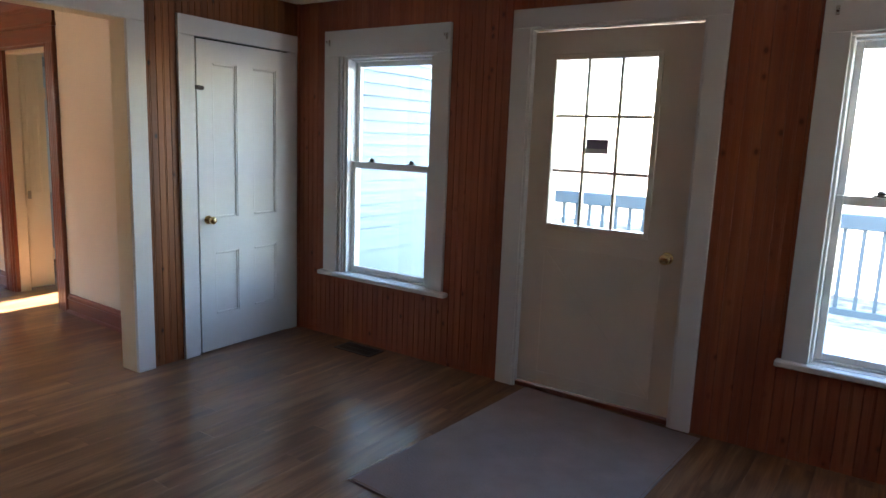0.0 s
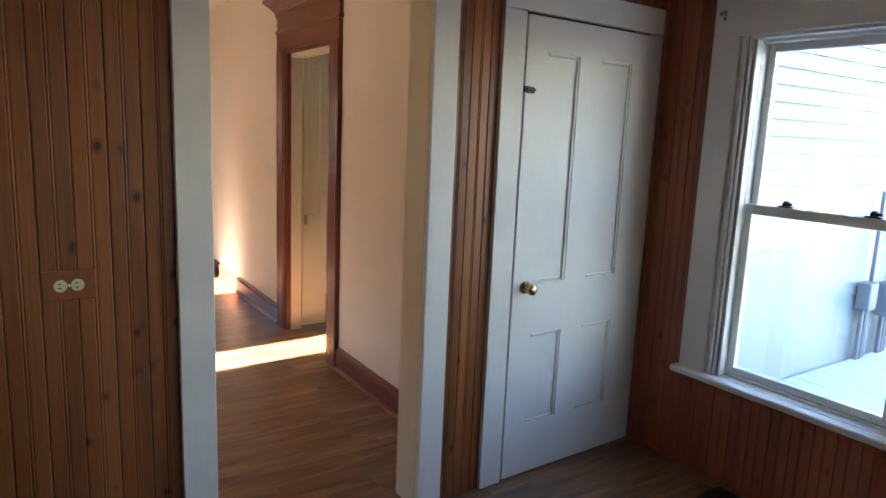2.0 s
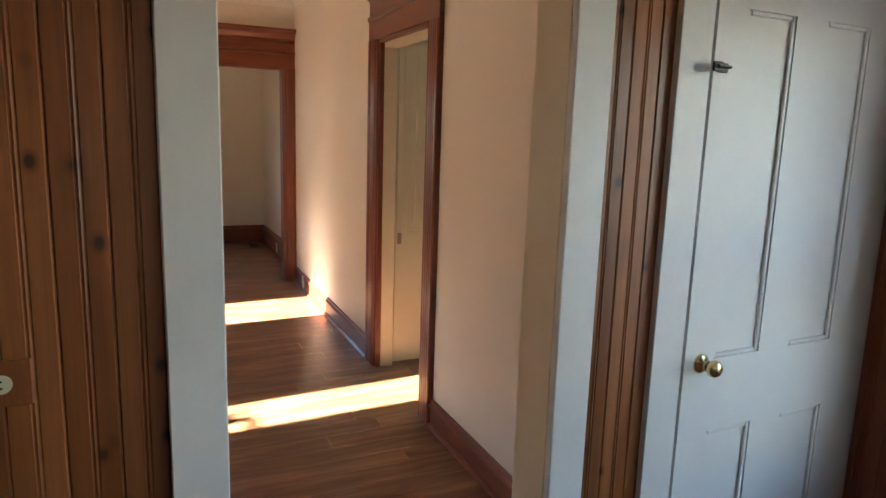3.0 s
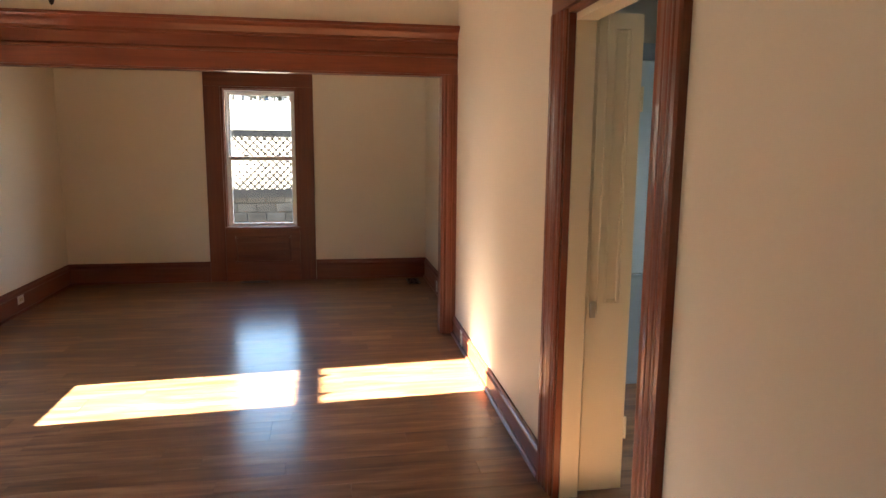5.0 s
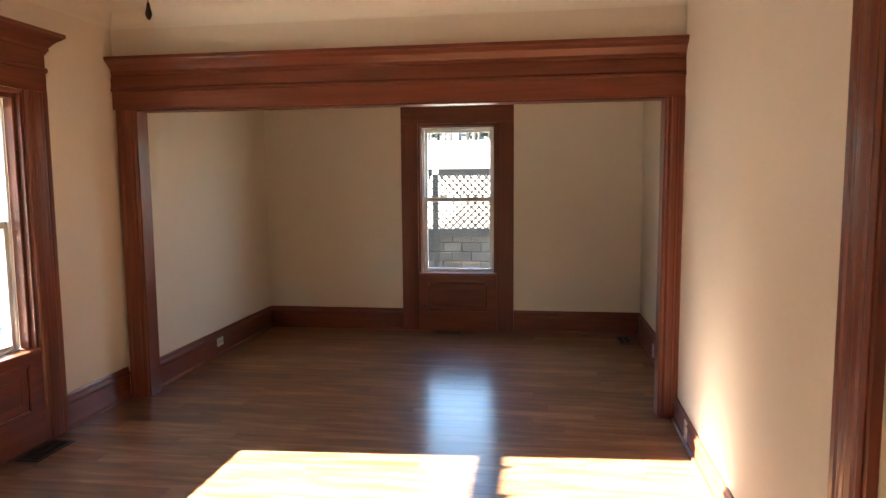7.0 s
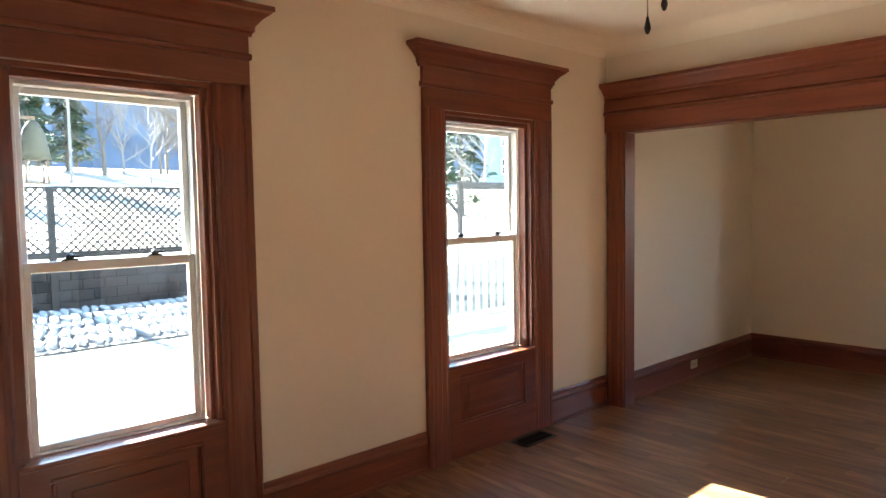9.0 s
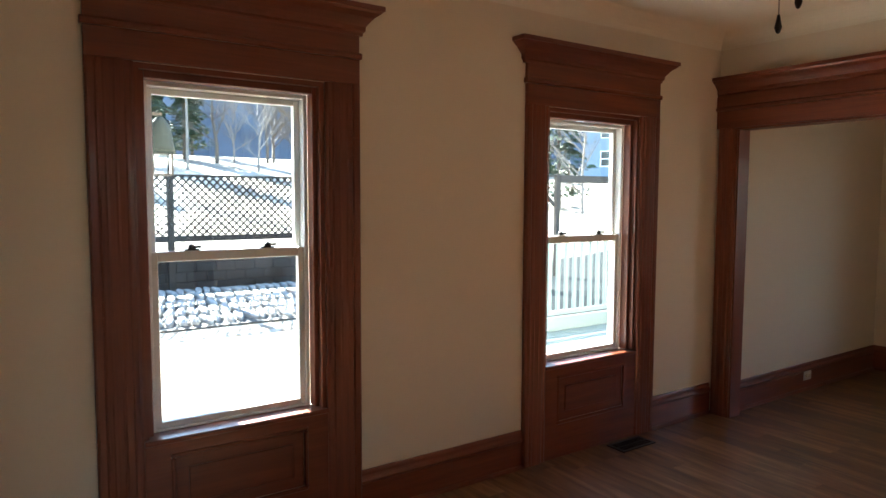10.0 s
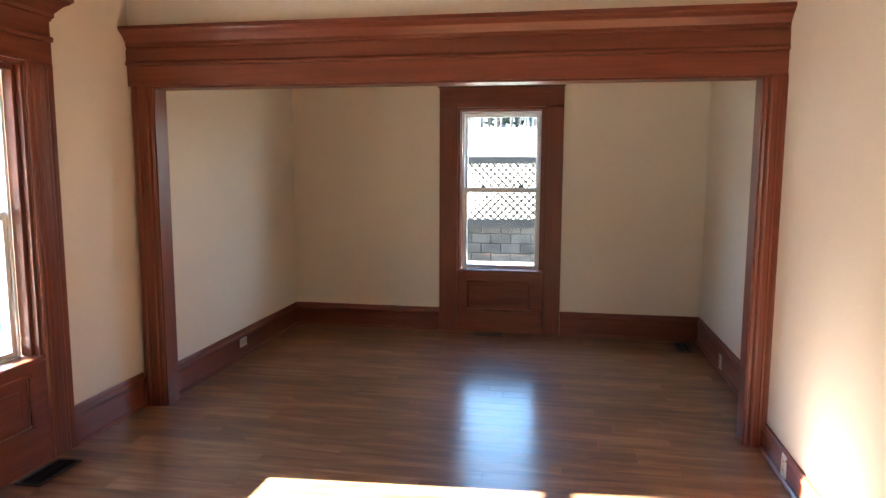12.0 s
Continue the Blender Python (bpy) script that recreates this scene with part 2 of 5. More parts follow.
def wall_mesh(name, m, u0, u1, z0, z1, thick, holes, material, front=0.0, label=""):
    """A wall whose inner face is the local plane y = front; holes are (u0, u1, z0, z1)."""
    us = sorted({u0, u1, *[h[0] for h in holes], *[h[1] for h in holes]})
    zs = sorted({z0, z1, *[h[2] for h in holes], *[h[3] for h in holes]})
    us, zs = [u for u in us if u0 <= u <= u1], [z for z in zs if z0 <= z <= z1]
    solid = {}
    for i in range(len(us) - 1):
        for j in range(len(zs) - 1):
            cu, cz = (us[i] + us[i + 1]) / 2, (zs[j] + zs[j + 1]) / 2
            solid[i, j] = not any(h[0] < cu < h[1] and h[2] < cz < h[3] for h in holes)
    bm = bmesh.new()
    vs = {}

    def v(i, k, j):
        if (i, k, j) not in vs:
            vs[i, k, j] = bm.verts.new((us[i], front + k * thick, zs[j]))
        return vs[i, k, j]

    for (i, j), s in solid.items():
        if not s:
            continue
        bm.faces.new((v(i, 0, j), v(i + 1, 0, j), v(i + 1, 0, j + 1), v(i, 0, j + 1)))
        bm.faces.new((v(i, 1, j), v(i, 1, j + 1), v(i + 1, 1, j + 1), v(i + 1, 1, j)))
        for di, dj, a, b in ((-1, 0, (i, j), (i, j + 1)), (1, 0, (i + 1, j), (i + 1, j + 1)), (0, -1, (i, j), (i + 1, j)), (0, 1, (i, j + 1), (i + 1, j + 1))):
            if not solid.get((i + di, j + dj), False):
                bm.faces.new((v(a[0], 0, a[1]), v(b[0], 0, b[1]), v(b[0], 1, b[1]), v(a[0], 1, a[1])))
    ob = part(name, bm, material)
    ob.matrix_basis = m
    return tagged(ob, label, "wall", "", "structure")


def at(x, y, turn, z=0.0):
    return pose(x, y, z, 0, 0, turn)


# ---- plan ----
FRONT_Y = 3.43          # pine wall with the wide opening
OPEN_L, OPEN_R, OPEN_TOP = 1.005, 1.80, 2.035
EAST_X = 3.12           # pine wall with the outside door
KITCHEN_TOP = 2.34
WEST_X, RIGHT_X = -1.53, 2.29
ROOM_Y0, BEAM_Y = 3.572, 8.60
ROOM_TOP = 2.70
ALC_L, ALC_R, FAR_Y = -1.44, 2.40, 10.98
M_WEST, M_FAR, M_EAST = at(WEST_X, 0, 90), at(0, FAR_Y, 0), at(EAST_X, 0, -90)
M_RIGHT = pose(2.225, 5.5, 0, 0, 0, -91.2) @ pose(5.5, 0, 0)   # a little out of square
M_FRONT = at(1.8, FRONT_Y, 1.7) @ pose(-1.8, 0, 0)
M_BEAM = at(0, BEAM_Y, 0)
WIN_Z0, WIN_Z1 = 0.558, 2.075
TALL = [(M_WEST, 5.17), (M_WEST, 7.35), (M_FAR, 0.581)]
KWIN = [(-2.625), (0.32)]   # centres of the pine room's windows, along the wall (u = -y)
KW, KZ0, KZ1 = 0.40, 0.47, 1.97
EXT0, EXT1, EXT_TOP = -1.592, -0.672, 2.06
SIDE0, SIDE1, SIDE_TOP = -6.0, -5.215, 2.04


# ---- structure ----
def hole(c, half=0.40):
    return (c - half, c + half, WIN_Z0, WIN_Z1)


wall_mesh("wall_west", M_WEST, 3.474, 8.70, 0, ROOM_TOP + 0.05, 0.22, [hole(5.17), hole(7.35)], WALL, label="cream plaster wall with two tall windows")
wall_mesh("wall_alcove_west", at(ALC_L, 0, 90), 8.705, 11.2, 0, ROOM_TOP + 0.05, 0.3, [], WALL, label="plain cream plaster wall of the alcove")
wall_mesh("wall_north", M_FAR, ALC_L, ALC_R, 0, ROOM_TOP + 0.05, 0.22, [(0.181, 0.981, WIN_Z0, 2.11)], WALL, label="cream plaster wall with one tall window")
wall_mesh("wall_alcove_east", at(ALC_R, 0, -90), -11.2, -8.705, 0, ROOM_TOP + 0.05, 0.2, [], WALL, label="plain cream plaster wall of the alcove")
wall_mesh("wall_side_door", M_RIGHT, -8.69, -3.60, 0, ROOM_TOP + 0.05, 0.098, [(SIDE0, SIDE1, -0.1, SIDE_TOP)], WALL, label="cream plaster wall with a doorway")
wall_mesh("wall_beam", M_BEAM, WEST_X, RIGHT_X, 0, ROOM_TOP + 0.05, 0.10, [(-1.372, 2.182, -0.1, 2.044)], WALL, front=0.002, label="cream wall above the wide cased opening")
wall_mesh("wall_partition", M_FRONT, -1.75, EAST_X + 0.2, 0, ROOM_TOP + 0.05, 0.122, [(OPEN_L - 0.02, OPEN_R + 0.02, -0.1, OPEN_TOP + 0.02), (2.205, 3.04, 0.0, 2.04)], WALL, front=0.018, label="partition wall between the pine room and the cream room")
wall_mesh("wall_east", M_EAST, -3.44, 2.6, -0.02, KITCHEN_TOP + 0.05, 0.16, [(c - KW, c + KW, KZ0, KZ1) for c in KWIN] + [(EXT0, EXT1, 0.0, EXT_TOP)], PINE, front=0.018, label="outer wall behind pine boards")
# the opening is never in view; added to let daylight into the pine room
wall_mesh("wall_south", at(0, -2.4, 180), -3.35, 1.75, 0, KITCHEN_TOP + 0.05, 0.16, [(-2.3, -1.85, 0.9, 2.0)], PINE, label="plain pine wall with an unseen narrow opening added for daylight")
wall_mesh("wall_kitchen_west", at(-1.55, 0, 90), -2.4, 3.44, 0, KITCHEN_TOP + 0.05, 0.2, [], PINE, label="plain pine wall")

CEIL_ITEMS = [("ceiling_kitchen", (-1.75, 3.35, -2.56, 3.55, KITCHEN_TOP, KITCHEN_TOP + 0.12)),
              ("ceiling", (-1.75, 2.4, 3.46, 11.2, ROOM_TOP, ROOM_TOP + 0.12)),
              ("ceiling_side_room", (2.41, 5.2, 3.7, 8.2, 2.5, 2.6))]
for nm, b6 in CEIL_ITEMS:
    ob = boxes(nm, CEIL, None, [b6])
    tagged(ob, "painted plaster ceiling", "ceiling", "", "structure")

# rounded plaster cove where walls and ceiling meet
bm = bmesh.new()
R = 0.12
arc = [(0, 0)] + [(R - R * math.sin(a), -R + R * math.cos(a)) for a in [math.pi / 2 * k / 8 for k in range(8, -1, -1)]]
prism(bm, arc, ROOM_Y0, BEAM_Y, lambda p, q, s: (WEST_X + p - 0.001, s, ROOM_TOP + q + 0.001))
prism(bm, arc, ROOM_Y0, BEAM_Y, lambda p, q, s: (2.225 + (s - 5.5) * 0.02095 - p + 0.001, s, ROOM_TOP + q + 0.001))
prism(bm, arc, WEST_X, RIGHT_X - 0.002, lambda p, q, s: (s, BEAM_Y - p + 0.003, ROOM_TOP + q + 0.001))
tagged(part("ceiling_cove", bm, CEIL, smooth=False), "rounded plaster cove at the ceiling", "ceiling", "", "structure")


# ---- stained trim ----
def casing_profile(w=0.17, d=0.028):
    """Across the face from the inner edge (0) to the outer edge (w); the second number is the depth into the room."""
    return [(0, 0), (0, d * 0.55), (0.012, d * 0.8), (0.022, d * 0.7), (0.030, d * 0.7), (0.038, d * 0.92), (0.060, d), (0.068, d * 0.93), (0.076, d),
            (w * 0.5 + 0.012, d), (w * 0.5 + 0.02, d * 0.93), (w * 0.5 + 0.028, d), (w - 0.045, d), (w - 0.038, d * 0.86), (w - 0.03, d * 1.1), (w - 0.008, d * 1.15), (w, d * 0.9), (w, 0)]


CROWN = [(0, 0), (0.020, 0), (0.020, 0.012), (0.030, 0.020), (0.030, 0.040), (0.045, 0.060), (0.060, 0.078), (0.085, 0.096), (0.090, 0.104), (0.098, 0.106), (0.098, 0.128), (0, 0.128)]


def crown(bm, u0, u1, z, back=0.0, ends=True):
    """A crown moulding along local x; it returns at its ends."""
    rings = []
    for p, q in CROWN:
        e = p if ends else 0.0
        rings.append([bm.verts.new(c) for c in ((u0 - e, back, z + q), (u0 - e, -p, z + q), (u1 + e, -p, z + q), (u1 + e, back, z + q))])
    for a, b in zip(rings, rings[1:]):
        for i in range(3):
            bm.faces.new((a[i], a[i + 1], b[i + 1], b[i]))
        bm.faces.new((a[3], a[0], b[0], b[3]))
    bm.faces.new(rings[0][::-1])
    bm.faces.new(rings[-1])


def casing_set(root, c0, c1, z0, z1, w=0.17, ears=True):
    """Side casings, head, frieze and crown round an opening c0..c1 up to z1."""
    pr = casing_profile(w)
    bm = bmesh.new()
    prism(bm, pr, z0, z1, lambda p, q, s: (c0 - p, -q, s))
    part("side_casing", bm, TRIM_Z, root)
    bm = bmesh.new()
    prism(bm, pr, z0, z1, lambda p, q, s: (c1 + p, -q, s))
    part("side_casing", bm, TRIM_Z, root)
    a, b = c0 - w, c1 + w
    bm = bmesh.new()
    box(bm, a, b, -0.026, 0, z1 + 0.001, z1 + 0.115, bevel=0.002)
    part("head_casing", bm, TRIM_X, root)
    bm = bmesh.new()
    prism(bm, [(0, 0), (0.027, 0), (0.033, 0.008), (0.033, 0.020), (0.027, 0.028), (0, 0.028)], a - 0.010, b + 0.010, lambda p, q, s: (s, -p, z1 + 0.117 + q))
    part("neck_moulding", bm, TRIM_X, root)
    bm = bmesh.new()
    box(bm, a, b, -0.022, 0, z1 + 0.146, z1 + 0.225)
    part("frieze", bm, TRIM_X, root)
    bm = bmesh.new()
    crown(bm, a, b, z1 + 0.226)
    part("crown", bm, TRIM_X, root)


def sash_window(root, c, half, z0, z1, meet, y0, frame_w=0.035, locks=True, mat_frame=VINYL, inner_w=0.035):
    """A double-hung window unit whose inner face is at local y = y0."""
    a, b = c - half, c + half
    boxes("window_frame", mat_frame, root, [(a, a + frame_w, y0, y0 + 0.09, z0, z1), (b - frame_w, b, y0, y0 + 0.09, z0, z1),
          (a + frame_w, b - frame_w, y0, y0 + 0.09, z1 - frame_w, z1), (a + frame_w, b - frame_w, y0, y0 + 0.09, z0, z0 + frame_w)], bevel=0.003)
    a, b, zb, zt = a + frame_w + 0.001, b - frame_w - 0.001, z0 + frame_w + 0.001, z1 - frame_w - 0.001
    for nm, lo, hi, yy in (("lower_sash", zb, meet + 0.034, y0 + 0.012), ("upper_sash", meet - 0.012, zt, y0 + 0.048)):
        s = inner_w
        top = 0.042 if nm == "lower_sash" else s
        sash = boxes(nm, mat_frame, root, [(a, a + s, yy, yy + 0.032, lo, hi), (b - s, b, yy, yy + 0.032, lo, hi), (a + s, b - s, yy, yy + 0.032, lo, lo + s),
                     (a + s, b - s, yy, yy + 0.032, hi - top, hi)], bevel=0.003)
        g = boxes("pane", GLASS, sash, [(a + s - 0.004, b - s + 0.004, yy + 0.013, yy + 0.018, lo + s - 0.004, hi - top + 0.004)])
        g.visible_shadow = False
    if locks:
        for k in (0.25, 0.75):
            bm = bmesh.new()
            u = a + (b - a) * k
            box(bm, u - 0.03, u + 0.03, y0 + 0.014, y0 + 0.042, meet + 0.035, meet + 0.042, bevel=0.002)
            lathe(bm, [(0.016, 0), (0.016, 0.012), (0.008, 0.02), (0, 0.02)], Matrix.Translation((u, y0 + 0.028, meet + 0.042)), 10)
            box(bm, u - 0.004, u + 0.034, y0 + 0.006, y0 + 0.016, meet + 0.046, meet + 0.056, bevel=0.002)
            part("sash_lock", bm, DARKMETAL, root, "small dark sash lock")


def plain_casing(root, c0, c1, z1, w=0.17):
    """Flat, worn boards round an opening, with a thin cap."""
    for a, b in ((c0 - w, c0), (c1, c1 + w)):
        bm = bmesh.new()
        box(bm, a, b, -0.024, 0, 0, z1, bevel=0.004)
        edge = b - 0.022 if a < 0 else a
        box(bm, edge + 0.001, edge + 0.021, -0.030, -0.0245, 0, z1, bevel=0.004)
        part("side_casing", bm, TRIM_Z, root)
    boxes("head_casing", TRIM_X, root, [(c0 - w, c1 + w, -0.024, 0, z1 + 0.001, z1 + 0.175)], bevel=0.004)
    boxes("cap", TRIM_X, root, [(c0 - w - 0.012, c1 + w + 0.012, -0.034, 0, z1 + 0.176, z1 + 0.190)], bevel=0.004)


def tall_window(m, c, label, inner=0.022, crowned=True, z1=WIN_Z1, sill=0.570, meet=1.29):
    root = thing("window_tall", m @ Matrix.Translation((c, 0, 0)), label, "window", "tall stained-wood windows")
    if crowned:
        casing_set(root, -0.40, 0.40, 0.0, z1)
    else:
        plain_casing(root, -0.40, 0.40, z1)
    boxes("reveal", TRIM_Z, root, [(-0.40, -0.378, 0.001, 0.09, sill, z1 - 0.022)])
    boxes("reveal", TRIM_Z, root, [(0.378, 0.40, 0.001, 0.09, sill, z1 - 0.022)])
    boxes("reveal_head", TRIM_X, root, [(-0.40, 0.40, 0.001, 0.09, z1 - 0.022, z1)])
    for u in (-0.377, 0.377 - inner):
        boxes("stop", TRIM_Z, root, [(u, u + inner, 0.03, 0.09, sill + 0.001, z1 - 0.023)], bevel=0.003)
    head = z1 - 0.023 - inner * 1.3
    boxes("head_stop", TRIM_X, root, [(-0.376 + inner, 0.376 - inner, 0.03, 0.09, head, z1 - 0.023)], bevel=0.002)
    # stool and panelled apron below
    bm = bmesh.new()
    prism(bm, [(-0.09, 0), (-0.09, 0.022), (0.018, 0.022), (0.024, 0.016), (0.024, 0.004), (0.018, 0)], -0.399, 0.399, lambda p, q, s: (s, -p, sill - 0.024 + q))
    part("stool", bm, TRIM_X, root)
    bm = bmesh.new()
    box(bm, -0.399, 0.399, -0.014, 0, 0.50, sill - 0.025)
    box(bm, -0.399, 0.399, -0.014, 0, 0.0, 0.20)
    box(bm, -0.399, -0.30, -0.014, 0, 0.20, 0.50)
    box(bm, 0.30, 0.399, -0.014, 0, 0.20, 0.50)
    part("apron_frame", bm, TRIM_X, root)
    bm = bmesh.new()
    for k in ((-0.30, 0.30, 0.20, 0.22), (-0.30, 0.30, 0.48, 0.50), (-0.30, -0.28, 0.22, 0.48), (0.28, 0.30, 0.22, 0.48)):
        boxes("panel_moulding", TRIM_X if k[1] > 0.29 and k[0] < 0 else TRIM_Z, root, [(k[0], k[1], -0.019, -0.001, k[2], k[3])], bevel=0.006)
    box(bm, -0.28, 0.28, -0.004, 0, 0.22, 0.48)
    box(bm, -0.23, 0.23, -0.010, -0.004, 0.27, 0.43, bevel=0.005)
    part("apron_panel", bm, TRIM_X, root)
    sash_window(root, 0, 0.3765 - inner, sill - 0.014, head - 0.001, meet, 0.085, 0.020, True, VINYL, 0.026)
    return root


for (m, c), lb in zip(TALL, ("tall red-brown stained window over a panelled apron, facing the yard",
                             "tall red-brown stained window over a panelled apron, facing the railing",
                             "tall narrow red-brown stained window in the alcove's end wall")):
    tall_window(m, c, lb, *((0.008, False, 2.11, 0.600, 1.335) if m is M_FAR else ()))

# baseboards
BASE = [(0, 0), (0.016, 0), (0.016, 0.155), (0.020, 0.160), (0.024, 0.172), (0.020, 0.186), (0.012, 0.196), (0.012, 0.210), (0.008, 0.222), (0, 0.222)]
SHOE = [(0.0165, 0), (0.034, 0), (0.032, 0.012), (0.025, 0.019), (0.0165, 0.021)]


def baseboard(m, u0, u1, name="baseboard", tall=1.0):
    along = TRIM_X
    bm = bmesh.new()
    prism(bm, BASE, u0, u1, lambda p, q, s: (s, -p - 0.0005, q * tall))
    prism(bm, SHOE, u0, u1, lambda p, q, s: (s, -p - 0.0005, q))
    ob = part(name, bm, along)
    ob.matrix_basis = m
    return tagged(ob, "dark stained moulded baseboard with a shoe strip", "baseboard", "", "structure")


for m, u0, u1 in ((M_WEST, 3.62, 4.598), (M_WEST, 5.742, 6.773), (M_WEST, 7.917, 8.575), (at(ALC_L, 0, 90), 8.72, 10.944), (M_FAR, ALC_L + 0.001, 0.009), (M_FAR, 1.153, ALC_R - 0.001),
                  (at(ALC_R, 0, -90), -10.944, -8.72), ):
    baseboard(m, u0, u1)
for u0, u1 in ((-8.575, -6.165), (-5.052, -4.125), (-4.075, -3.62)):
    baseboard(M_RIGHT, u0, u1, tall=0.66)

tagged(boxes("wall_strip", TRIM_Z, None, [(2.168, 2.196, 3.985, 4.032, 0, ROOM_TOP - 0.1)], bevel=0.004), "narrow dark stained strip on the cream wall", "trim", "", "structure")

# wide cased opening
beam = thing("cased_opening", M_BEAM, "wide cased opening of red-brown stained wood under a moulded beam", "doorway")
pr = casing_profile(0.135, 0.03)
for c, sgn in ((-1.372, -1), (2.182, 1)):
    bm = bmesh.new()
    prism(bm, pr, 0, 2.044, lambda p, q, s: (c + sgn * p, -q, s))
    part("side_casing", bm, TRIM_Z, beam)
    bm = bmesh.new()
    x0, x1 = (c, c + 0.012) if sgn < 0 else (c - 0.012, c)
    box(bm, x0, x1, -0.012, 0.118, 0.0, 2.032, bevel=0.002)
    part("jamb", bm, TRIM_Z, beam)
    bm = bmesh.new()
    x0, x1 = (c - 0.09, c - 0.002) if sgn < 0 else (c + 0.002, c + 0.11)
    box(bm, x0, x1, 0.1025, 0.125, 0.0, 2.10, bevel=0.003)
    part("rear_casing", bm, TRIM_Z, beam)
boxes("head_jamb", TRIM_X, beam, [(-1.372, 2.182, -0.012, 0.118, 2.0325, 2.0445)])
a, b = WEST_X + 0.002, RIGHT_X - 0.002
bm = bmesh.new()
box(bm, a, b, -0.026, 0, 2.045, 2.165, bevel=0.002)
part("head_casing", bm, TRIM_X, beam)
bm = bmesh.new()
prism(bm, [(0, 0), (0.030, 0), (0.042, 0.008), (0.042, 0.018), (0.032, 0.028), (0.032, 0.034), (0, 0.034)], a, b, lambda p, q, s: (s, -p, 2.166 + q))
part("neck_moulding", bm, TRIM_X, beam)
bm = bmesh.new()
box(bm, a, b, -0.030, 0, 2.2005, 2.265)
part("frieze", bm, TRIM_X, beam)
bm = bmesh.new()
crown(bm, a, b, 2.2655, ends=False)
part("crown", bm, TRIM_X, beam)
boxes("rear_head", TRIM_X, beam, [(-1.372, 2.182, 0.1025, 0.125, 2.045, 2.12)])

# side doorway
side = thing("doorway_side", M_RIGHT, "doorway with dark red-brown stained casing and a flared crown", "doorway")
casing_set(side, SIDE0, SIDE1, 0, SIDE_TOP, 0.16)
boxes("jamb", TRIM_Z, side, [(SIDE0 - 0.001, SIDE0 + 0.018, -0.010, 0.018, 0, SIDE_TOP - 0.019), (SIDE1 - 0.018, SIDE1 + 0.001, -0.010, 0.018, 0, SIDE_TOP - 0.019)])
boxes("head_jamb", TRIM_X, side, [(SIDE0, SIDE1, -0.010, 0.018, SIDE_TOP - 0.018, SIDE_TOP + 0.001)])
boxes("inner_jamb", CREAM, side, [(SIDE0 - 0.001, SIDE0 + 0.024, 0.019, 0.10, 0, SIDE_TOP - 0.019), (SIDE1 - 0.024, SIDE1 + 0.001, 0.019, 0.10, 0, SIDE_TOP - 0.019),
      (SIDE0 + 0.024, SIDE1 - 0.024, 0.019, 0.10, SIDE_TOP - 0.045, SIDE_TOP)], label="cream painted inner jamb")


def panel_door(root, w, h, t, panels, material, z0=0.0):
    """A panelled leaf: stiles and rails with recessed, moulded panels; local x from 0 to w, y from 0 to t."""
    xs = sorted({0.0, w, *[p[0] for p in panels], *[p[1] for p in panels]})
    zs = sorted({z0, h, *[p[2] for p in panels], *[p[3] for p in panels]})
    bm = bmesh.new()
    for i in range(len(xs) - 1):
        for j in range(len(zs) - 1):
            cx, cz = (xs[i] + xs[i + 1]) / 2, (zs[j] + zs[j + 1]) / 2
            if not any(p[0] < cx < p[1] and p[2] < cz < p[3] for p in panels):
                box(bm, xs[i], xs[i + 1], 0, t, zs[j], zs[j + 1])
    bmesh.ops.remove_doubles(bm, verts=bm.verts[:], dist=1e-5)
    bm.verts.index_update()
    dup = {}
    for f in bm.faces[:]:
        dup.setdefault(tuple(sorted(v.index for v in f.verts)), []).append(f)
    bmesh.ops.delete(bm, geom=[f for fs in dup.values() if len(fs) > 1 for f in fs], context="FACES")
    leaf = part("leaf", bm, material, root)
    for p in panels:
        bm = bmesh.new()
        x0, x1, a, b = p
        box(bm, x0, x1, 0.012, t - 0.012, a, b)
        q = 0.014
        for k in ((x0, x0 + q, a, b), (x1 - q, x1, a, b), (x0 + q, x1 - q, a, a + q), (x0 + q, x1 - q, b - q, b)):
            for y0, y1 in ((0.003, 0.012), (t - 0.012, t - 0.003)):
                box(bm, k[0], k[1], y0, y1, k[2], k[3], bevel=0.003)
        part("panel", bm, material, leaf)
    return leaf


def knob(root, x, y, z, material, name="knob", r=0.028):
    bm = bmesh.new()
    prof = [(0, 0), (r * 1.15, 0), (r * 1.15, 0.004), (r * 0.95, 0.009), (r * 0.4, 0.012), (r * 0.38, 0.030), (r * 0.8, 0.036), (r, 0.046), (r * 0.98, 0.056), (r * 0.7, 0.064), (0, 0.066)]
    lathe(bm, prof, Matrix.Translation((x, y, z)) @ Matrix.Rotation(radians(90), 4, "X"), 24)
    return part(name, bm, material, root, smooth=True)


# narrow folding leaf standing open in the side room
od = thing("side_door", at(2.345, 5.99, 0), "narrow cream folding door leaf with one tall panel, standing open", "door")
panel_door(od, 0.195, 2.03, 0.035, [(0.075, 0.145, 0.86, 1.97)], CREAM, 0.02)
boxes("edge_strip", CREAM, od, [(0.004, 0.012, -0.008, -0.0005, 0.82, 2.02), (0.042, 0.050, -0.008, -0.0005, 0.82, 2.02)], bevel=0.002)
# small darker grey box between the feet of the edge strips
boxes("grey_box", plain("strip_end_grey", (0.33, 0.30, 0.23), 0.6), od, [(0.014, 0.040, -0.010, -0.0005, 0.80, 0.87)], bevel=0.003, label="small grey box at the foot of the edge strips")
for z in (0.25, 1.65):
    boxes("hinge", CREAM, od, [(0.197, 0.207, -0.004, 0.006, z, z + 0.10)], bevel=0.002)

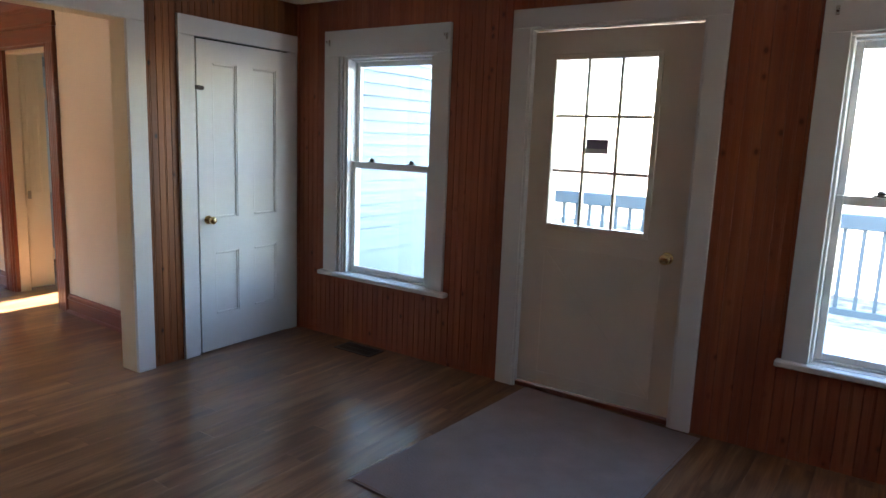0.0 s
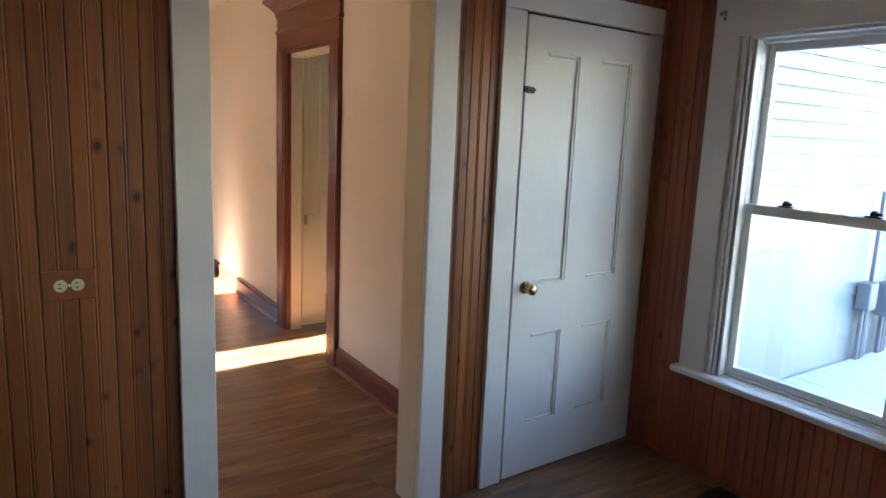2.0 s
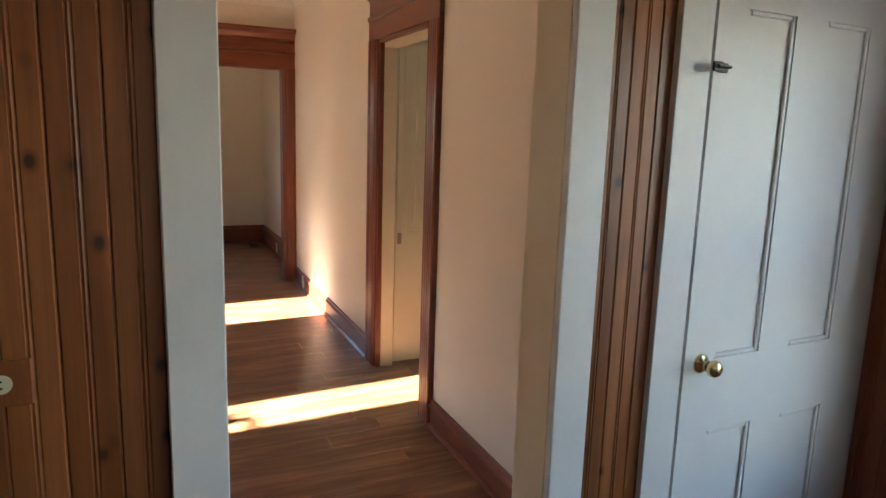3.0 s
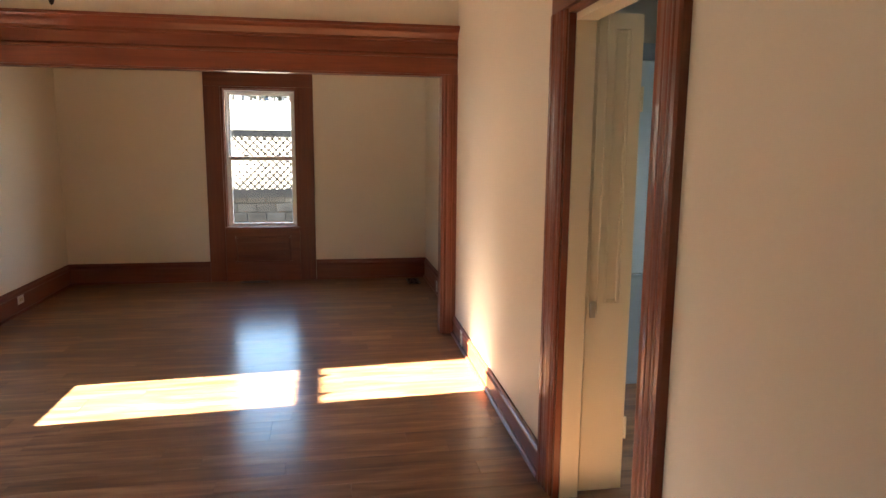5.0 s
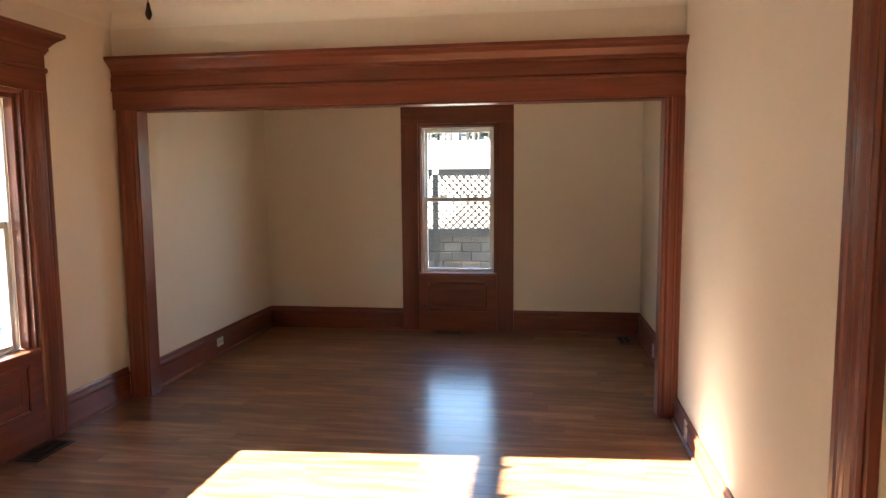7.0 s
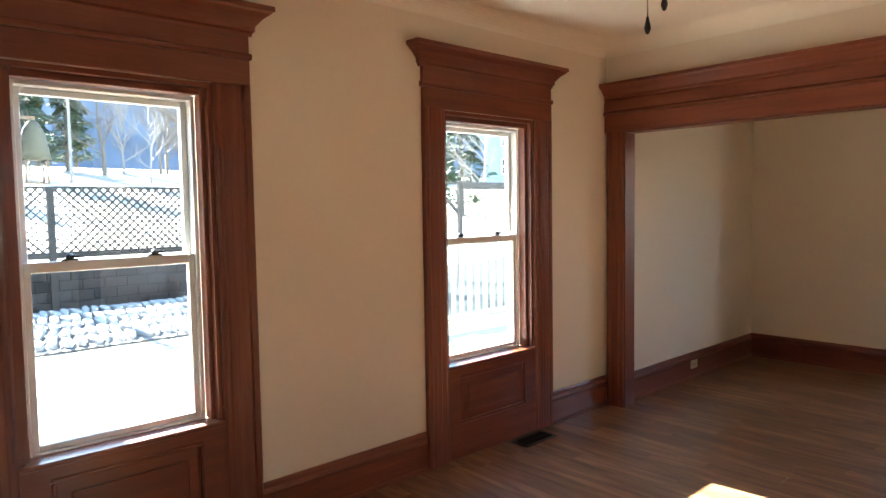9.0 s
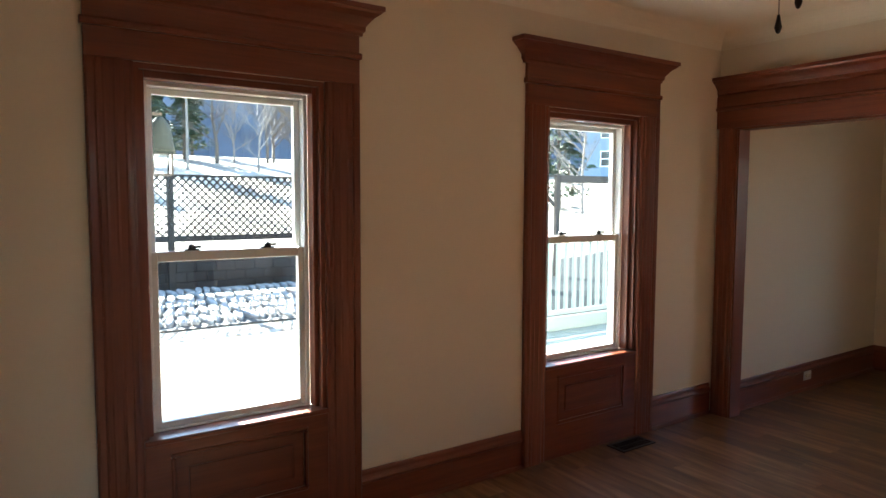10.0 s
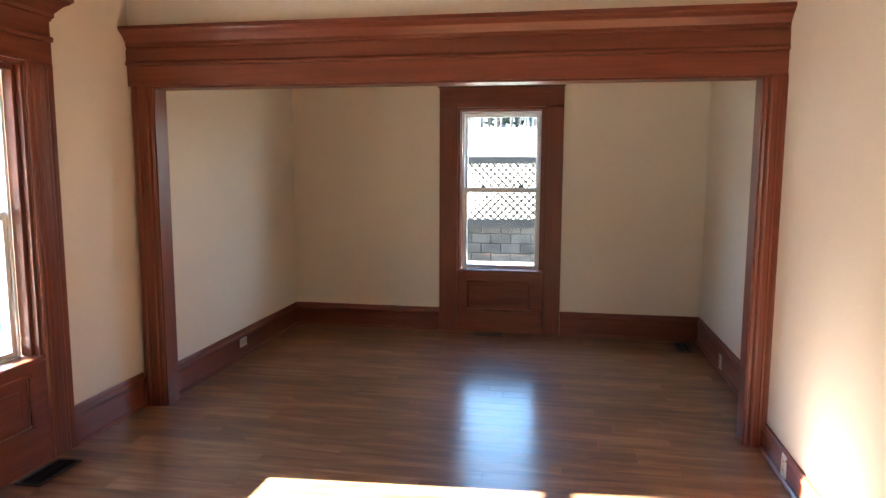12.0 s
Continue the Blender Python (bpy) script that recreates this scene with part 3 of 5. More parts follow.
# ---- opening between the rooms ----
op = thing("opening_casing", M_FRONT, "white painted casing with cream jambs round the open doorway", "doorway")
boxes("side_casing", WHITE, op, [(OPEN_L - 0.108, OPEN_L, -0.022, 0.002, 0, OPEN_TOP)], bevel=0.003)
boxes("side_casing", WHITE, op, [(OPEN_R, OPEN_R + 0.112, -0.022, 0.002, 0, OPEN_TOP)], bevel=0.003)
boxes("head_casing", WHITE, op, [(OPEN_L - 0.108, OPEN_R + 0.112, -0.022, 0.002, OPEN_TOP + 0.001, OPEN_TOP + 0.12)], bevel=0.003)
boxes("jamb", CREAM, op, [(OPEN_L - 0.02, OPEN_L, 0.003, 0.142, 0, OPEN_TOP)], bevel=0.002)
boxes("jamb", CREAM, op, [(OPEN_R, OPEN_R + 0.02, 0.003, 0.142, 0, OPEN_TOP)], bevel=0.002)
boxes("head_jamb", CREAM, op, [(OPEN_L - 0.02, OPEN_R + 0.02, 0.003, 0.142, OPEN_TOP + 0.001, OPEN_TOP + 0.02)], bevel=0.002)
boxes("rear_casing", CREAM, op, [(OPEN_L - 0.12, OPEN_L - 0.006, 0.1405, 0.158, 0, OPEN_TOP + 0.14)], bevel=0.003)
boxes("rear_casing", CREAM, op, [(OPEN_R + 0.006, OPEN_R + 0.12, 0.1405, 0.158, 0, OPEN_TOP + 0.14)], bevel=0.003)
boxes("rear_head", CREAM, op, [(OPEN_L - 0.005, OPEN_R + 0.005, 0.1405, 0.158, OPEN_TOP + 0.003, OPEN_TOP + 0.14)], bevel=0.003)

# ---- closet door ----
cd = thing("closet_door", M_FRONT @ pose(2.247, -0.021, 0), "white painted four-panel closet door, closed, in a white casing", "door")
panel_door(cd, 0.752, 1.994, 0.036, [(0.112, 0.305, 0.89, 1.86), (0.435, 0.64, 0.89, 1.86), (0.112, 0.305, 0.25, 0.665), (0.435, 0.64, 0.25, 0.665)], WHITE, 0.012)
knob(cd, 0.064, 0, 0.882, BRASS, r=0.025)
bm = bmesh.new()
box(bm, -0.03, 0.004, -0.030, -0.022, 1.690, 1.715, bevel=0.002)
box(bm, 0.008, 0.045, -0.010, -0.001, 1.690, 1.715, bevel=0.002)
lathe(bm, [(0, -0.022), (0.005, -0.022), (0.005, 0.022), (0, 0.022)], Matrix.Translation((0.004, -0.032, 1.702)) @ Matrix.Rotation(radians(90), 4, "Y"), 10)
part("turn_latch", bm, DARKMETAL, cd, "small metal turn latch")
cc = thing("closet_casing", M_FRONT, "white painted casing round the closet door", "door_casing")
boxes("side_casing", WHITE, cc, [(2.125, 2.2385, -0.020, 0.002, 0, 2.005)], bevel=0.002)
boxes("side_casing", WHITE, cc, [(3.005, EAST_X - 0.004, -0.006, 0.002, 0, 2.005)], bevel=0.002)
boxes("head_casing", WHITE, cc, [(2.125, EAST_X - 0.004, -0.020, 0.002, 2.006, 2.12)], bevel=0.002)
# near-black sheet: the shade in the gap round the leaf, as colour
boxes("gap_shade_sheet", DARK, cc, [(2.15, 3.09, 0.10, 0.11, 0, 2.09)])

# ---- outside door ----
ed = thing("outside_door", M_EAST @ Matrix.Translation((EXT0, 0, 0)), "closed off-white outside door with nine panes and faint crossed moulding", "door")
W = EXT1 - EXT0
G0, G1, GZ0, GZ1 = 0.142, 0.698, 1.00, 1.90
bm = bmesh.new()
for k in ((0.004, G0, 0.035, 2.052), (G1, W - 0.004, 0.035, 2.052), (G0, G1, 0.035, GZ0), (G0, G1, GZ1, 2.052)):
    box(bm, k[0], k[1], 0.022, 0.066, k[2], k[3])
part("leaf", bm, DOORW, ed)
bm = bmesh.new()
for k in ((G0 - 0.03, G0, GZ0 - 0.03, GZ1 + 0.03), (G1, G1 + 0.03, GZ0 - 0.03, GZ1 + 0.03), (G0, G1, GZ0 - 0.03, GZ0), (G0, G1, GZ1, GZ1 + 0.03)):
    box(bm, k[0], k[1], 0.012, 0.0215, k[2], k[3], bevel=0.003)
part("glazing_bead", bm, DOORW, ed)
cw, ch = (G1 - G0) / 3, (GZ1 - GZ0) / 3
for i in (1, 2):
    boxes("glazing_bar", DOORW, ed, [(G0 + i * cw - 0.008, G0 + i * cw + 0.008, 0.026, 0.056, GZ0, GZ1)], bevel=0.002)
for j in (1, 2):
    for i in range(3):
        boxes("glazing_bar", DOORW, ed, [(G0 + i * cw + 0.009, G0 + (i + 1) * cw - 0.009, 0.026, 0.056, GZ0 + j * ch - 0.008, GZ0 + j * ch + 0.008)], bevel=0.002)
for i in range(3):
    for j in range(3):
        g = boxes("pane", GLASS, ed, [(G0 + i * cw + 0.005, G0 + (i + 1) * cw - 0.005, 0.039, 0.043, GZ0 + j * ch + 0.005, GZ0 + (j + 1) * ch - 0.005)])
        g.visible_shadow = False
bm = bmesh.new()
for x0, z0, x1, z1 in ((0.14, 0.12, W - 0.14, 0.84), (0.14, 0.84, W - 0.14, 0.12)):
    d = Vector((x1 - x0, 0, z1 - z0))
    L = d.length
    nrm = Vector((-d.z, 0, d.x)).normalized() * 0.008
    p = Vector((x0, 0.0215, z0))
    q = p + d
    up = Vector((0, -0.0035, 0))
    vs = [bm.verts.new(v) for v in (p - nrm, q - nrm, q + nrm, p + nrm, p - nrm + up, q - nrm + up, q + nrm + up, p + nrm + up)]
    for f in ((0, 1, 2, 3), (4, 5, 6, 7), (0, 1, 5, 4), (1, 2, 6, 5), (2, 3, 7, 6), (3, 0, 4, 7)):
        bm.faces.new([vs[k] for k in f])
for k in ((0.12, 0.135, 0.10, 0.86), (W - 0.135, W - 0.12, 0.10, 0.86), (0.135, W - 0.135, 0.10, 0.115), (0.135, W - 0.135, 0.845, 0.86)):
    box(bm, k[0], k[1], 0.018, 0.0218, k[2], k[3])
part("brace_moulding", bm, DOORW, ed, "faint crossed moulding")
knob(ed, W - 0.088, 0.022, 0.885, BRASS)
boxes("threshold", TRIM_X, ed, [(0.0, W, 0.0, 0.15, 0.0005, 0.03)], bevel=0.004, label="worn dark wood threshold")
ec = thing("outside_door_casing", M_EAST, "white painted door casing", "door_casing")
boxes("side_casing", WHITE, ec, [(EXT0 - 0.125, EXT0 - 0.012, -0.022, 0.002, 0, 2.075)], bevel=0.003)
boxes("side_casing", WHITE, ec, [(EXT1 + 0.012, EXT1 + 0.115, -0.022, 0.002, 0, 2.075)], bevel=0.003)
boxes("head_casing", WHITE, ec, [(EXT0 - 0.125, EXT1 + 0.115, -0.022, 0.002, 2.0755, 2.175)], bevel=0.003)
boxes("jamb", WHITE, ec, [(EXT0 - 0.012, EXT0 + 0.002, -0.015, 0.17, 0, 2.06), (EXT1 - 0.002, EXT1 + 0.012, -0.015, 0.17, 0, 2.06), (EXT0 - 0.012, EXT1 + 0.012, -0.015, 0.17, 2.061, 2.075)])


st = thing("window_sticker", ed.matrix_basis @ pose(0.40, 0.0375, 1.44), "small lavender sticker with rounded corners on the door glass", "sticker")
LAV = plain("lavender", (0.36, 0.33, 0.46), 0.6)
boxes("sticker_face", LAV, st, [(-0.062, 0.062, -0.0009, 0.0, -0.038, 0.038)], bevel=0.0004)
boxes("dark_line", DARKMETAL, st, [(-0.045, 0.045, -0.0018, -0.0011, 0.034, 0.038)])
boxes("pale_band", VINYL, st, [(-0.066, 0.062, -0.0018, -0.0011, -0.036, -0.012)])


# ---- windows of the pine room ----
def bracket(root, u, z):
    """A small curtain-rod bracket left on the casing."""
    bm = bmesh.new()
    box(bm, u - 0.008, u + 0.008, -0.026, -0.0225, z - 0.02, z + 0.02, bevel=0.001)
    box(bm, u - 0.005, u + 0.005, -0.050, -0.026, z - 0.004, z + 0.004, bevel=0.001)
    box(bm, u - 0.005, u + 0.005, -0.054, -0.050, z - 0.004, z + 0.014, bevel=0.001)
    part("rod_bracket", bm, CHROME, root, "small metal curtain-rod bracket")


def kitchen_window(c):
    root = thing("window_white", M_EAST @ Matrix.Translation((c, 0, 0)), "white painted double-hung window with deep casing, facing white clapboards" if c < 0 else "white painted double-hung window beside the outside door, half in view", "window", "white windows of the pine room")
    h = 0.385
    e = 0.178 if c < 0 else 0.112
    boxes("side_casing", WHITE, root, [(-h - e, -h - e + 0.13, -0.022, 0.002, 0.485, 1.97)] if c < 0 else [(-h - e, -h, -0.022, 0.002, 0.485, 1.97)], bevel=0.003)
    boxes("side_casing", WHITE, root, [(h, h + (0.10 if c < 0 else 0.115), -0.022, 0.002, 0.485, 1.97)], bevel=0.003)
    boxes("head_casing", WHITE, root, [(-h - e, h + (0.10 if c < 0 else 0.115), -0.022, 0.002, 1.9705, 2.14)], bevel=0.003)
    if c < 0:
        for u0, u1, d in ((-h - 0.072, -h - 0.056, -0.010), (-h - 0.053, -h - 0.036, -0.003), (-h - 0.033, -h - 0.018, -0.014), (-h - 0.015, -h - 0.001, -0.004)):
            boxes("stop_moulding", WHITE, root, [(u0, u1, d, 0.002, 0.486, 1.969)], bevel=0.003)
        boxes("backing", WHITE, root, [(-h - 0.074, -h, 0.0025, 0.012, 0.486, 1.969)])
    bracket(root, -h - e + 0.05, 2.06)
    bracket(root, h + 0.075, 2.06)
    for s in (-1, 1):
        boxes("parting_stop", WHITE, root, [(min(s * h, s * (h - 0.014)), max(s * h, s * (h - 0.014)), 0.012, 0.048, 0.486, 1.955)], bevel=0.002)
    boxes("reveal", WHITE, root, [(-h - 0.012, -h, 0.003, 0.17, 0.47, 1.97), (h, h + 0.012, 0.003, 0.17, 0.47, 1.97), (-h, h, -0.002, 0.17, 1.957, 1.985), (-h, h, 0.003, 0.17, 0.455, 0.485)])
    boxes("sill", WHITE, root, [(-h - e - 0.025, h + 0.14, -0.058, 0.002, 0.455, 0.4845)], bevel=0.006)
    boxes("filler", WHITE, root, [(0.327, h - 0.0145, 0.012, 0.13, 0.486, 1.956)], bevel=0.002)
    sash_window(root, -0.029, 0.354, 0.486, 1.956, 1.235, 0.05, 0.012, True, VINYL, 0.032)


for c in KWIN:
    kitchen_window(c)

# ---- side room ----
SR = (2.395, 4.7, 4.30, 7.60)
SIDEWALL = paint("pale_side_wall", (0.62, 0.58, 0.50), 0.6, 0.04)
BLUEP = paint("pale_blue_panel", (0.45, 0.54, 0.61), 0.5, 0.05)
GREYB = paint("grey_blue_panel", (0.28, 0.33, 0.38), 0.5, 0.08)
# made-up box whose colours stand in for a dim bluish wall beyond
cup = thing("cupboard", pose(3.5, 7.58, 0), "made-up pale blue panel for a dim bluish wall beyond, darker below", "cupboard")
boxes("body", GREYB, cup, [(-0.62, 0.52, -0.32, 0.0, 0.0, 0.70), (-0.63, 0.53, -0.335, 0.0, 0.701, 0.722)], bevel=0.004)
boxes("upper_panel", BLUEP, cup, [(-0.62, -0.003, -0.32, -0.001, 0.724, 2.02)], bevel=0.004)
boxes("upper_panel", BLUEP, cup, [(0.003, 0.52, -0.32, -0.001, 0.724, 2.02)], bevel=0.004)
boxes("head_rail", GREYB, cup, [(-0.63, 0.53, -0.335, 0.0, 2.022, 2.12)], bevel=0.004)
wall_mesh("wall_side_room_south", at(0, 4.30, 180), -4.9, -2.396, 0, 2.52, 0.12, [], SIDEWALL, label="plain pale wall of the side room")
wall_mesh("wall_side_room_north", at(0, 7.60, 0), 2.396, 4.9, 0, 2.52, 0.12, [], SIDEWALL, label="plain pale wall of the side room")
# unseen hole to the sky, added to light the side room
wall_mesh("wall_side_room_east", at(4.7, 0, -90), -7.598, -4.302, 0, 2.52, 0.15, [(-6.6, -5.5, 0.9, 2.1)], SIDEWALL, label="pale wall of the side room with an unseen opening added for skylight")

# ---- vents and outlets ----
def floor_vent(x, y, turn, w=0.30, d=0.14, label="dark slotted metal register set in the wood floor"):
    root = thing("floor_vent", at(x, y, turn, 0.0), label, "floor vent", "floor vents")
    boxes("frame", DARKMETAL, root, [(-w / 2, w / 2, -d / 2, -d / 2 + 0.018, 0.0005, 0.006), (-w / 2, w / 2, d / 2 - 0.018, d / 2, 0.0005, 0.006),
          (-w / 2, -w / 2 + 0.018, -d / 2 + 0.018, d / 2 - 0.018, 0.0005, 0.006), (w / 2 - 0.018, w / 2, -d / 2 + 0.018, d / 2 - 0.018, 0.0005, 0.006)])
    boxes("backing", DARK, root, [(-w / 2 + 0.018, w / 2 - 0.018, -d / 2 + 0.018, d / 2 - 0.018, 0.0003, 0.0012)])
    n = 16
    for i in range(n):
        u = -w / 2 + 0.018 + (w - 0.036) * (i + 0.5) / n
        boxes("slat", DARKMETAL, root, [(u - 0.003, u + 0.003, -d / 2 + 0.019, d / 2 - 0.019, 0.0013, 0.005)])
    boxes("bar", DARKMETAL, root, [(-w / 2 + 0.019, w / 2 - 0.019, -0.004, 0.004, 0.0051, 0.0058)])
    return root


floor_vent(-1.41, 7.60, 90)
floor_vent(0.49, 10.87, 0, 0.30, 0.12)
floor_vent(2.22, 10.70, 90)
floor_vent(3.0, 2.74, 90, 0.32, 0.16)


def outlet(m, lying=False, material=PLATEW, label="white duplex outlet on the dark baseboard", w=0.072, h=0.115, turn90=False):
    root = thing("outlet", m, label, "outlet", "outlets")
    if lying:
        w, h = h, w
    boxes("cover_plate", material, root, [(-w / 2, w / 2, -0.006, 0, -h / 2, h / 2)], bevel=0.002)
    for s in (-1, 1):
        bm = bmesh.new()
        lathe(bm, [(0, 0.006), (0.017, 0.006), (0.017, 0.009), (0, 0.0092)], (Matrix.Translation((s * 0.021, 0, 0)) if lying else Matrix.Translation((0, 0, s * 0.021))) @ Matrix.Rotation(radians(90), 4, "X"), 16)
        rec = part("receptacle", bm, PLATE, root)
        bm = bmesh.new()
        for t in (-1, 1):
            u, z = (s * 0.021, t * 0.006) if lying else (t * 0.006, s * 0.021)
            if lying:
                box(bm, u - 0.006, u + 0.002, -0.0100, -0.0092, z - 0.0015, z + 0.0015)
            else:
                box(bm, u - 0.0015, u + 0.0015, -0.0100, -0.0092, z - 0.002, z + 0.006)
        part("slot", bm, DARK, rec)
    bm = bmesh.new()
    lathe(bm, [(0, 0.006), (0.004, 0.006), (0.003, 0.0085), (0, 0.009)], Matrix.Rotation(radians(90), 4, "X"), 8)
    part("screw", bm, CHROME, root)
    return root


outlet(at(ALC_L + 0.018, 9.77, 90, 0.12), True)
outlet(at(ALC_R - 0.018, 10.05, -90, 0.075))
outlet(M_RIGHT @ pose(-8.17, -0.018, 0.078))
outlet(M_FRONT @ pose(0.61, -0.0005, 1.06), True, PINE, "wood-toned double outlet plate on the pine boards", 0.085, 0.135)

# ---- rug ----
rug = thing("rug", pose(2.36, 1.04, 0.0, 0, 0, -3), "flat grey-brown door mat lying on the floor before the outside door", "rug")
bm = bmesh.new()
nx, ny = 40, 30
hx, hy = 0.72, 0.50
grid = [[bm.verts.new((-hx + 2 * hx * i / nx, -hy + 2 * hy * j / ny, 0.009 + 0.002 * noise.noise(Vector((i * 0.31, j * 0.27, 0))))) for j in range(ny + 1)] for i in range(nx + 1)]
for i in range(nx):
    for j in range(ny):
        bm.faces.new((grid[i][j], grid[i + 1][j], grid[i + 1][j + 1], grid[i][j + 1]))
part("mat_top", bm, RUG, rug)
boxes("binding", RUG, rug, [(-hx - 0.012, hx + 0.012, -hy - 0.012, -hy, 0.0005, 0.008), (-hx - 0.012, hx + 0.012, hy, hy + 0.012, 0.0005, 0.008),
      (-hx - 0.012, -hx, -hy, hy, 0.0005, 0.008), (hx, hx + 0.012, -hy, hy, 0.0005, 0.008)], bevel=0.002)

# ---- ceiling fan ----
fan = thing("ceiling_fan", pose(0.40, 5.90, 0, 0, 0, 20), "ceiling fan with two short pull chains", "ceiling fan")
bm = bmesh.new()
lathe(bm, [(0, ROOM_TOP), (0.075, ROOM_TOP), (0.07, ROOM_TOP - 0.03), (0.02, ROOM_TOP - 0.05), (0.014, ROOM_TOP - 0.05), (0.014, 2.52), (0.08, 2.50), (0.12, 2.46), (0.12, 2.39), (0.08, 2.35), (0.06, 2.33), (0, 2.33)], None, 28)
part("motor", bm, BRASS, fan, smooth=True)
bm = bmesh.new()
lathe(bm, [(0, 2.329), (0.05, 2.329), (0.10, 2.29), (0.115, 2.24), (0.09, 2.19), (0.04, 2.165), (0, 2.16)], None, 24)
part("lamp_shade", bm, paint("frosted_glass", (0.8, 0.78, 0.72), 0.4), fan, smooth=True)
for k in range(5):
    bm = bmesh.new()
    box(bm, 0.13, 0.66, -0.06, 0.06, 2.405, 2.413, bevel=0.003)
    box(bm, 0.10, 0.20, -0.018, 0.018, 2.399, 2.4045, bevel=0.001)
    bmesh.ops.transform(bm, matrix=Matrix.Rotation(radians(72 * k + 30), 4, "Z"), verts=bm.verts[:])
    part("blade", bm, TRIM_X, fan)
for (cx, cy, zb) in ((0.0, 0.0, 1.972), (0.045, -0.02, 2.02)):
    bm = bmesh.new()
    z = zb + 0.03
    while z < 2.20:
        bmesh.ops.create_icosphere(bm, subdivisions=1, radius=0.0022, matrix=Matrix.Translation((cx, cy, z)))
        z += 0.0050
    lathe(bm, [(0, zb - 0.016), (0.005, zb - 0.012), (0.009, zb), (0.006, zb + 0.014), (0.003, zb + 0.03), (0, zb + 0.031)], Matrix.Translation((cx, cy, 0)), 12)
    part("pull_chain", bm, DARKMETAL, fan, smooth=True)

# ---- outdoors ----
def ground_height(x, y):
    d = max(-x - 14.0, y - 19.5, 0.0)
    h = -0.32
    if d > 0:
        h += 0.12 * d if d < 48 else 0.12 * 48
    if x > 3 and y < 4:
        h = -0.32
    return h + 0.02 * noise.noise(Vector((x * 0.7, y * 0.7, 0))) + 0.12 * noise.noise(Vector((x * 0.08, y * 0.08, 3))) * min(1, d / 8)


def axis_steps():
    v = [-2500, -1200, -600, -300, -180, -120, -90]
    v += [x for x in range(-80, -24, 4)] + [x * 0.5 for x in range(-48, -3)] + [-1.0, 0, 2, 4, 6, 8, 10, 14, 20, 30, 50, 80, 140, 300, 700, 2500]
    return v


xs = axis_steps()
ys = [-2500, -900, -300, -120, -60, -30, -16, -8, -4] + [y * 0.5 for y in range(-4, 44)] + [y for y in range(22, 84, 4)] + [90, 120, 180, 300, 700, 2500]
bm = bmesh.new()
gv = [[bm.verts.new((x, y, ground_height(x, y))) for y in ys] for x in xs]
for i in range(len(xs) - 1):
    for j in range(len(ys) - 1):
        bm.faces.new((gv[i][j], gv[i + 1][j], gv[i + 1][j + 1], gv[i][j + 1]))
tagged(part("ground", bm, GROUND, smooth=True), "pale dry ground rising to a bank behind the fence", "ground", "", "structure")
boxes("foundation", CONC, None, [(-1.75, 3.3, -2.5, 11.2, -0.4, -0.03), (3.3, 4.85, 4.1, 7.7, -0.4, -0.03)])["kind"] = "structure"


def lattice(root, length, z0, z1, material=LATH, pitch=0.152, w=0.036, t=0.006):
    """Crossed laths cut to a rectangle, local x along."""
    for sgn, yy in ((1, 0.0), (-1, t + 0.0005)):
        bm = bmesh.new()
        h = z1 - z0
        n0 = -int(h / pitch) - 1
        for i in range(n0, int(length / pitch) + 1):
            u = i * pitch
            lo, hi = max(0.0, -u), min(h, length - u)
            if hi - lo < 0.03:
                continue
            hw = w * 0.7071
            pts = [(u + lo - hw, lo), (u + lo + hw, lo), (u + hi + hw, hi), (u + hi - hw, hi)]
            pts = [(min(max(p, 0), length), q) for p, q in pts]
            if sgn < 0:
                pts = [(length - p, q) for p, q in pts]
            vs = [bm.verts.new((p, y, z0 + q)) for y in (yy, yy + t) for p, q in pts]
            for f in ((0, 1, 2, 3), (7, 6, 5, 4), (0, 4, 5, 1), (1, 5, 6, 2), (2, 6, 7, 3), (3, 7, 4, 0)):
                bm.faces.new([vs[k] for k in f])
        part("lath_screen", bm, material, root)["kind"] = "stuff"


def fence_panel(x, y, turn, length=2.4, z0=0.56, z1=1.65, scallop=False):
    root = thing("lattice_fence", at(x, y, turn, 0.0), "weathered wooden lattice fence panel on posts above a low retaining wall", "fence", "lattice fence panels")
    # north laths take the shade-darkened colour, west laths the plain wood
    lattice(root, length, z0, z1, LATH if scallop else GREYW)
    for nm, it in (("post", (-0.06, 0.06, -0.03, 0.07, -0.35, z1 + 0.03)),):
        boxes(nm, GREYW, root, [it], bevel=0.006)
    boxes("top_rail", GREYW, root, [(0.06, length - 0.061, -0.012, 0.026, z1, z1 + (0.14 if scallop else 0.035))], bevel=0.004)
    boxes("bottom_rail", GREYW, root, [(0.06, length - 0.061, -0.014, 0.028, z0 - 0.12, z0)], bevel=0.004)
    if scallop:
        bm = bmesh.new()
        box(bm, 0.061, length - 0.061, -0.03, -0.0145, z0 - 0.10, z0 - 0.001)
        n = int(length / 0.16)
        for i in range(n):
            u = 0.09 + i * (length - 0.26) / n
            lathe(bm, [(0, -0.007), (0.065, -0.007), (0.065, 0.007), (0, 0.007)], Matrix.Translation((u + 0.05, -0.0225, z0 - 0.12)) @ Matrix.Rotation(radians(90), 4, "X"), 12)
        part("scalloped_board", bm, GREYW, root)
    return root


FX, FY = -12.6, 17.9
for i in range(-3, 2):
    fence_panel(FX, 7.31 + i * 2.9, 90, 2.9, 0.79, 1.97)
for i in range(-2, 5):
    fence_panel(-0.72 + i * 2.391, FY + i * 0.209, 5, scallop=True)

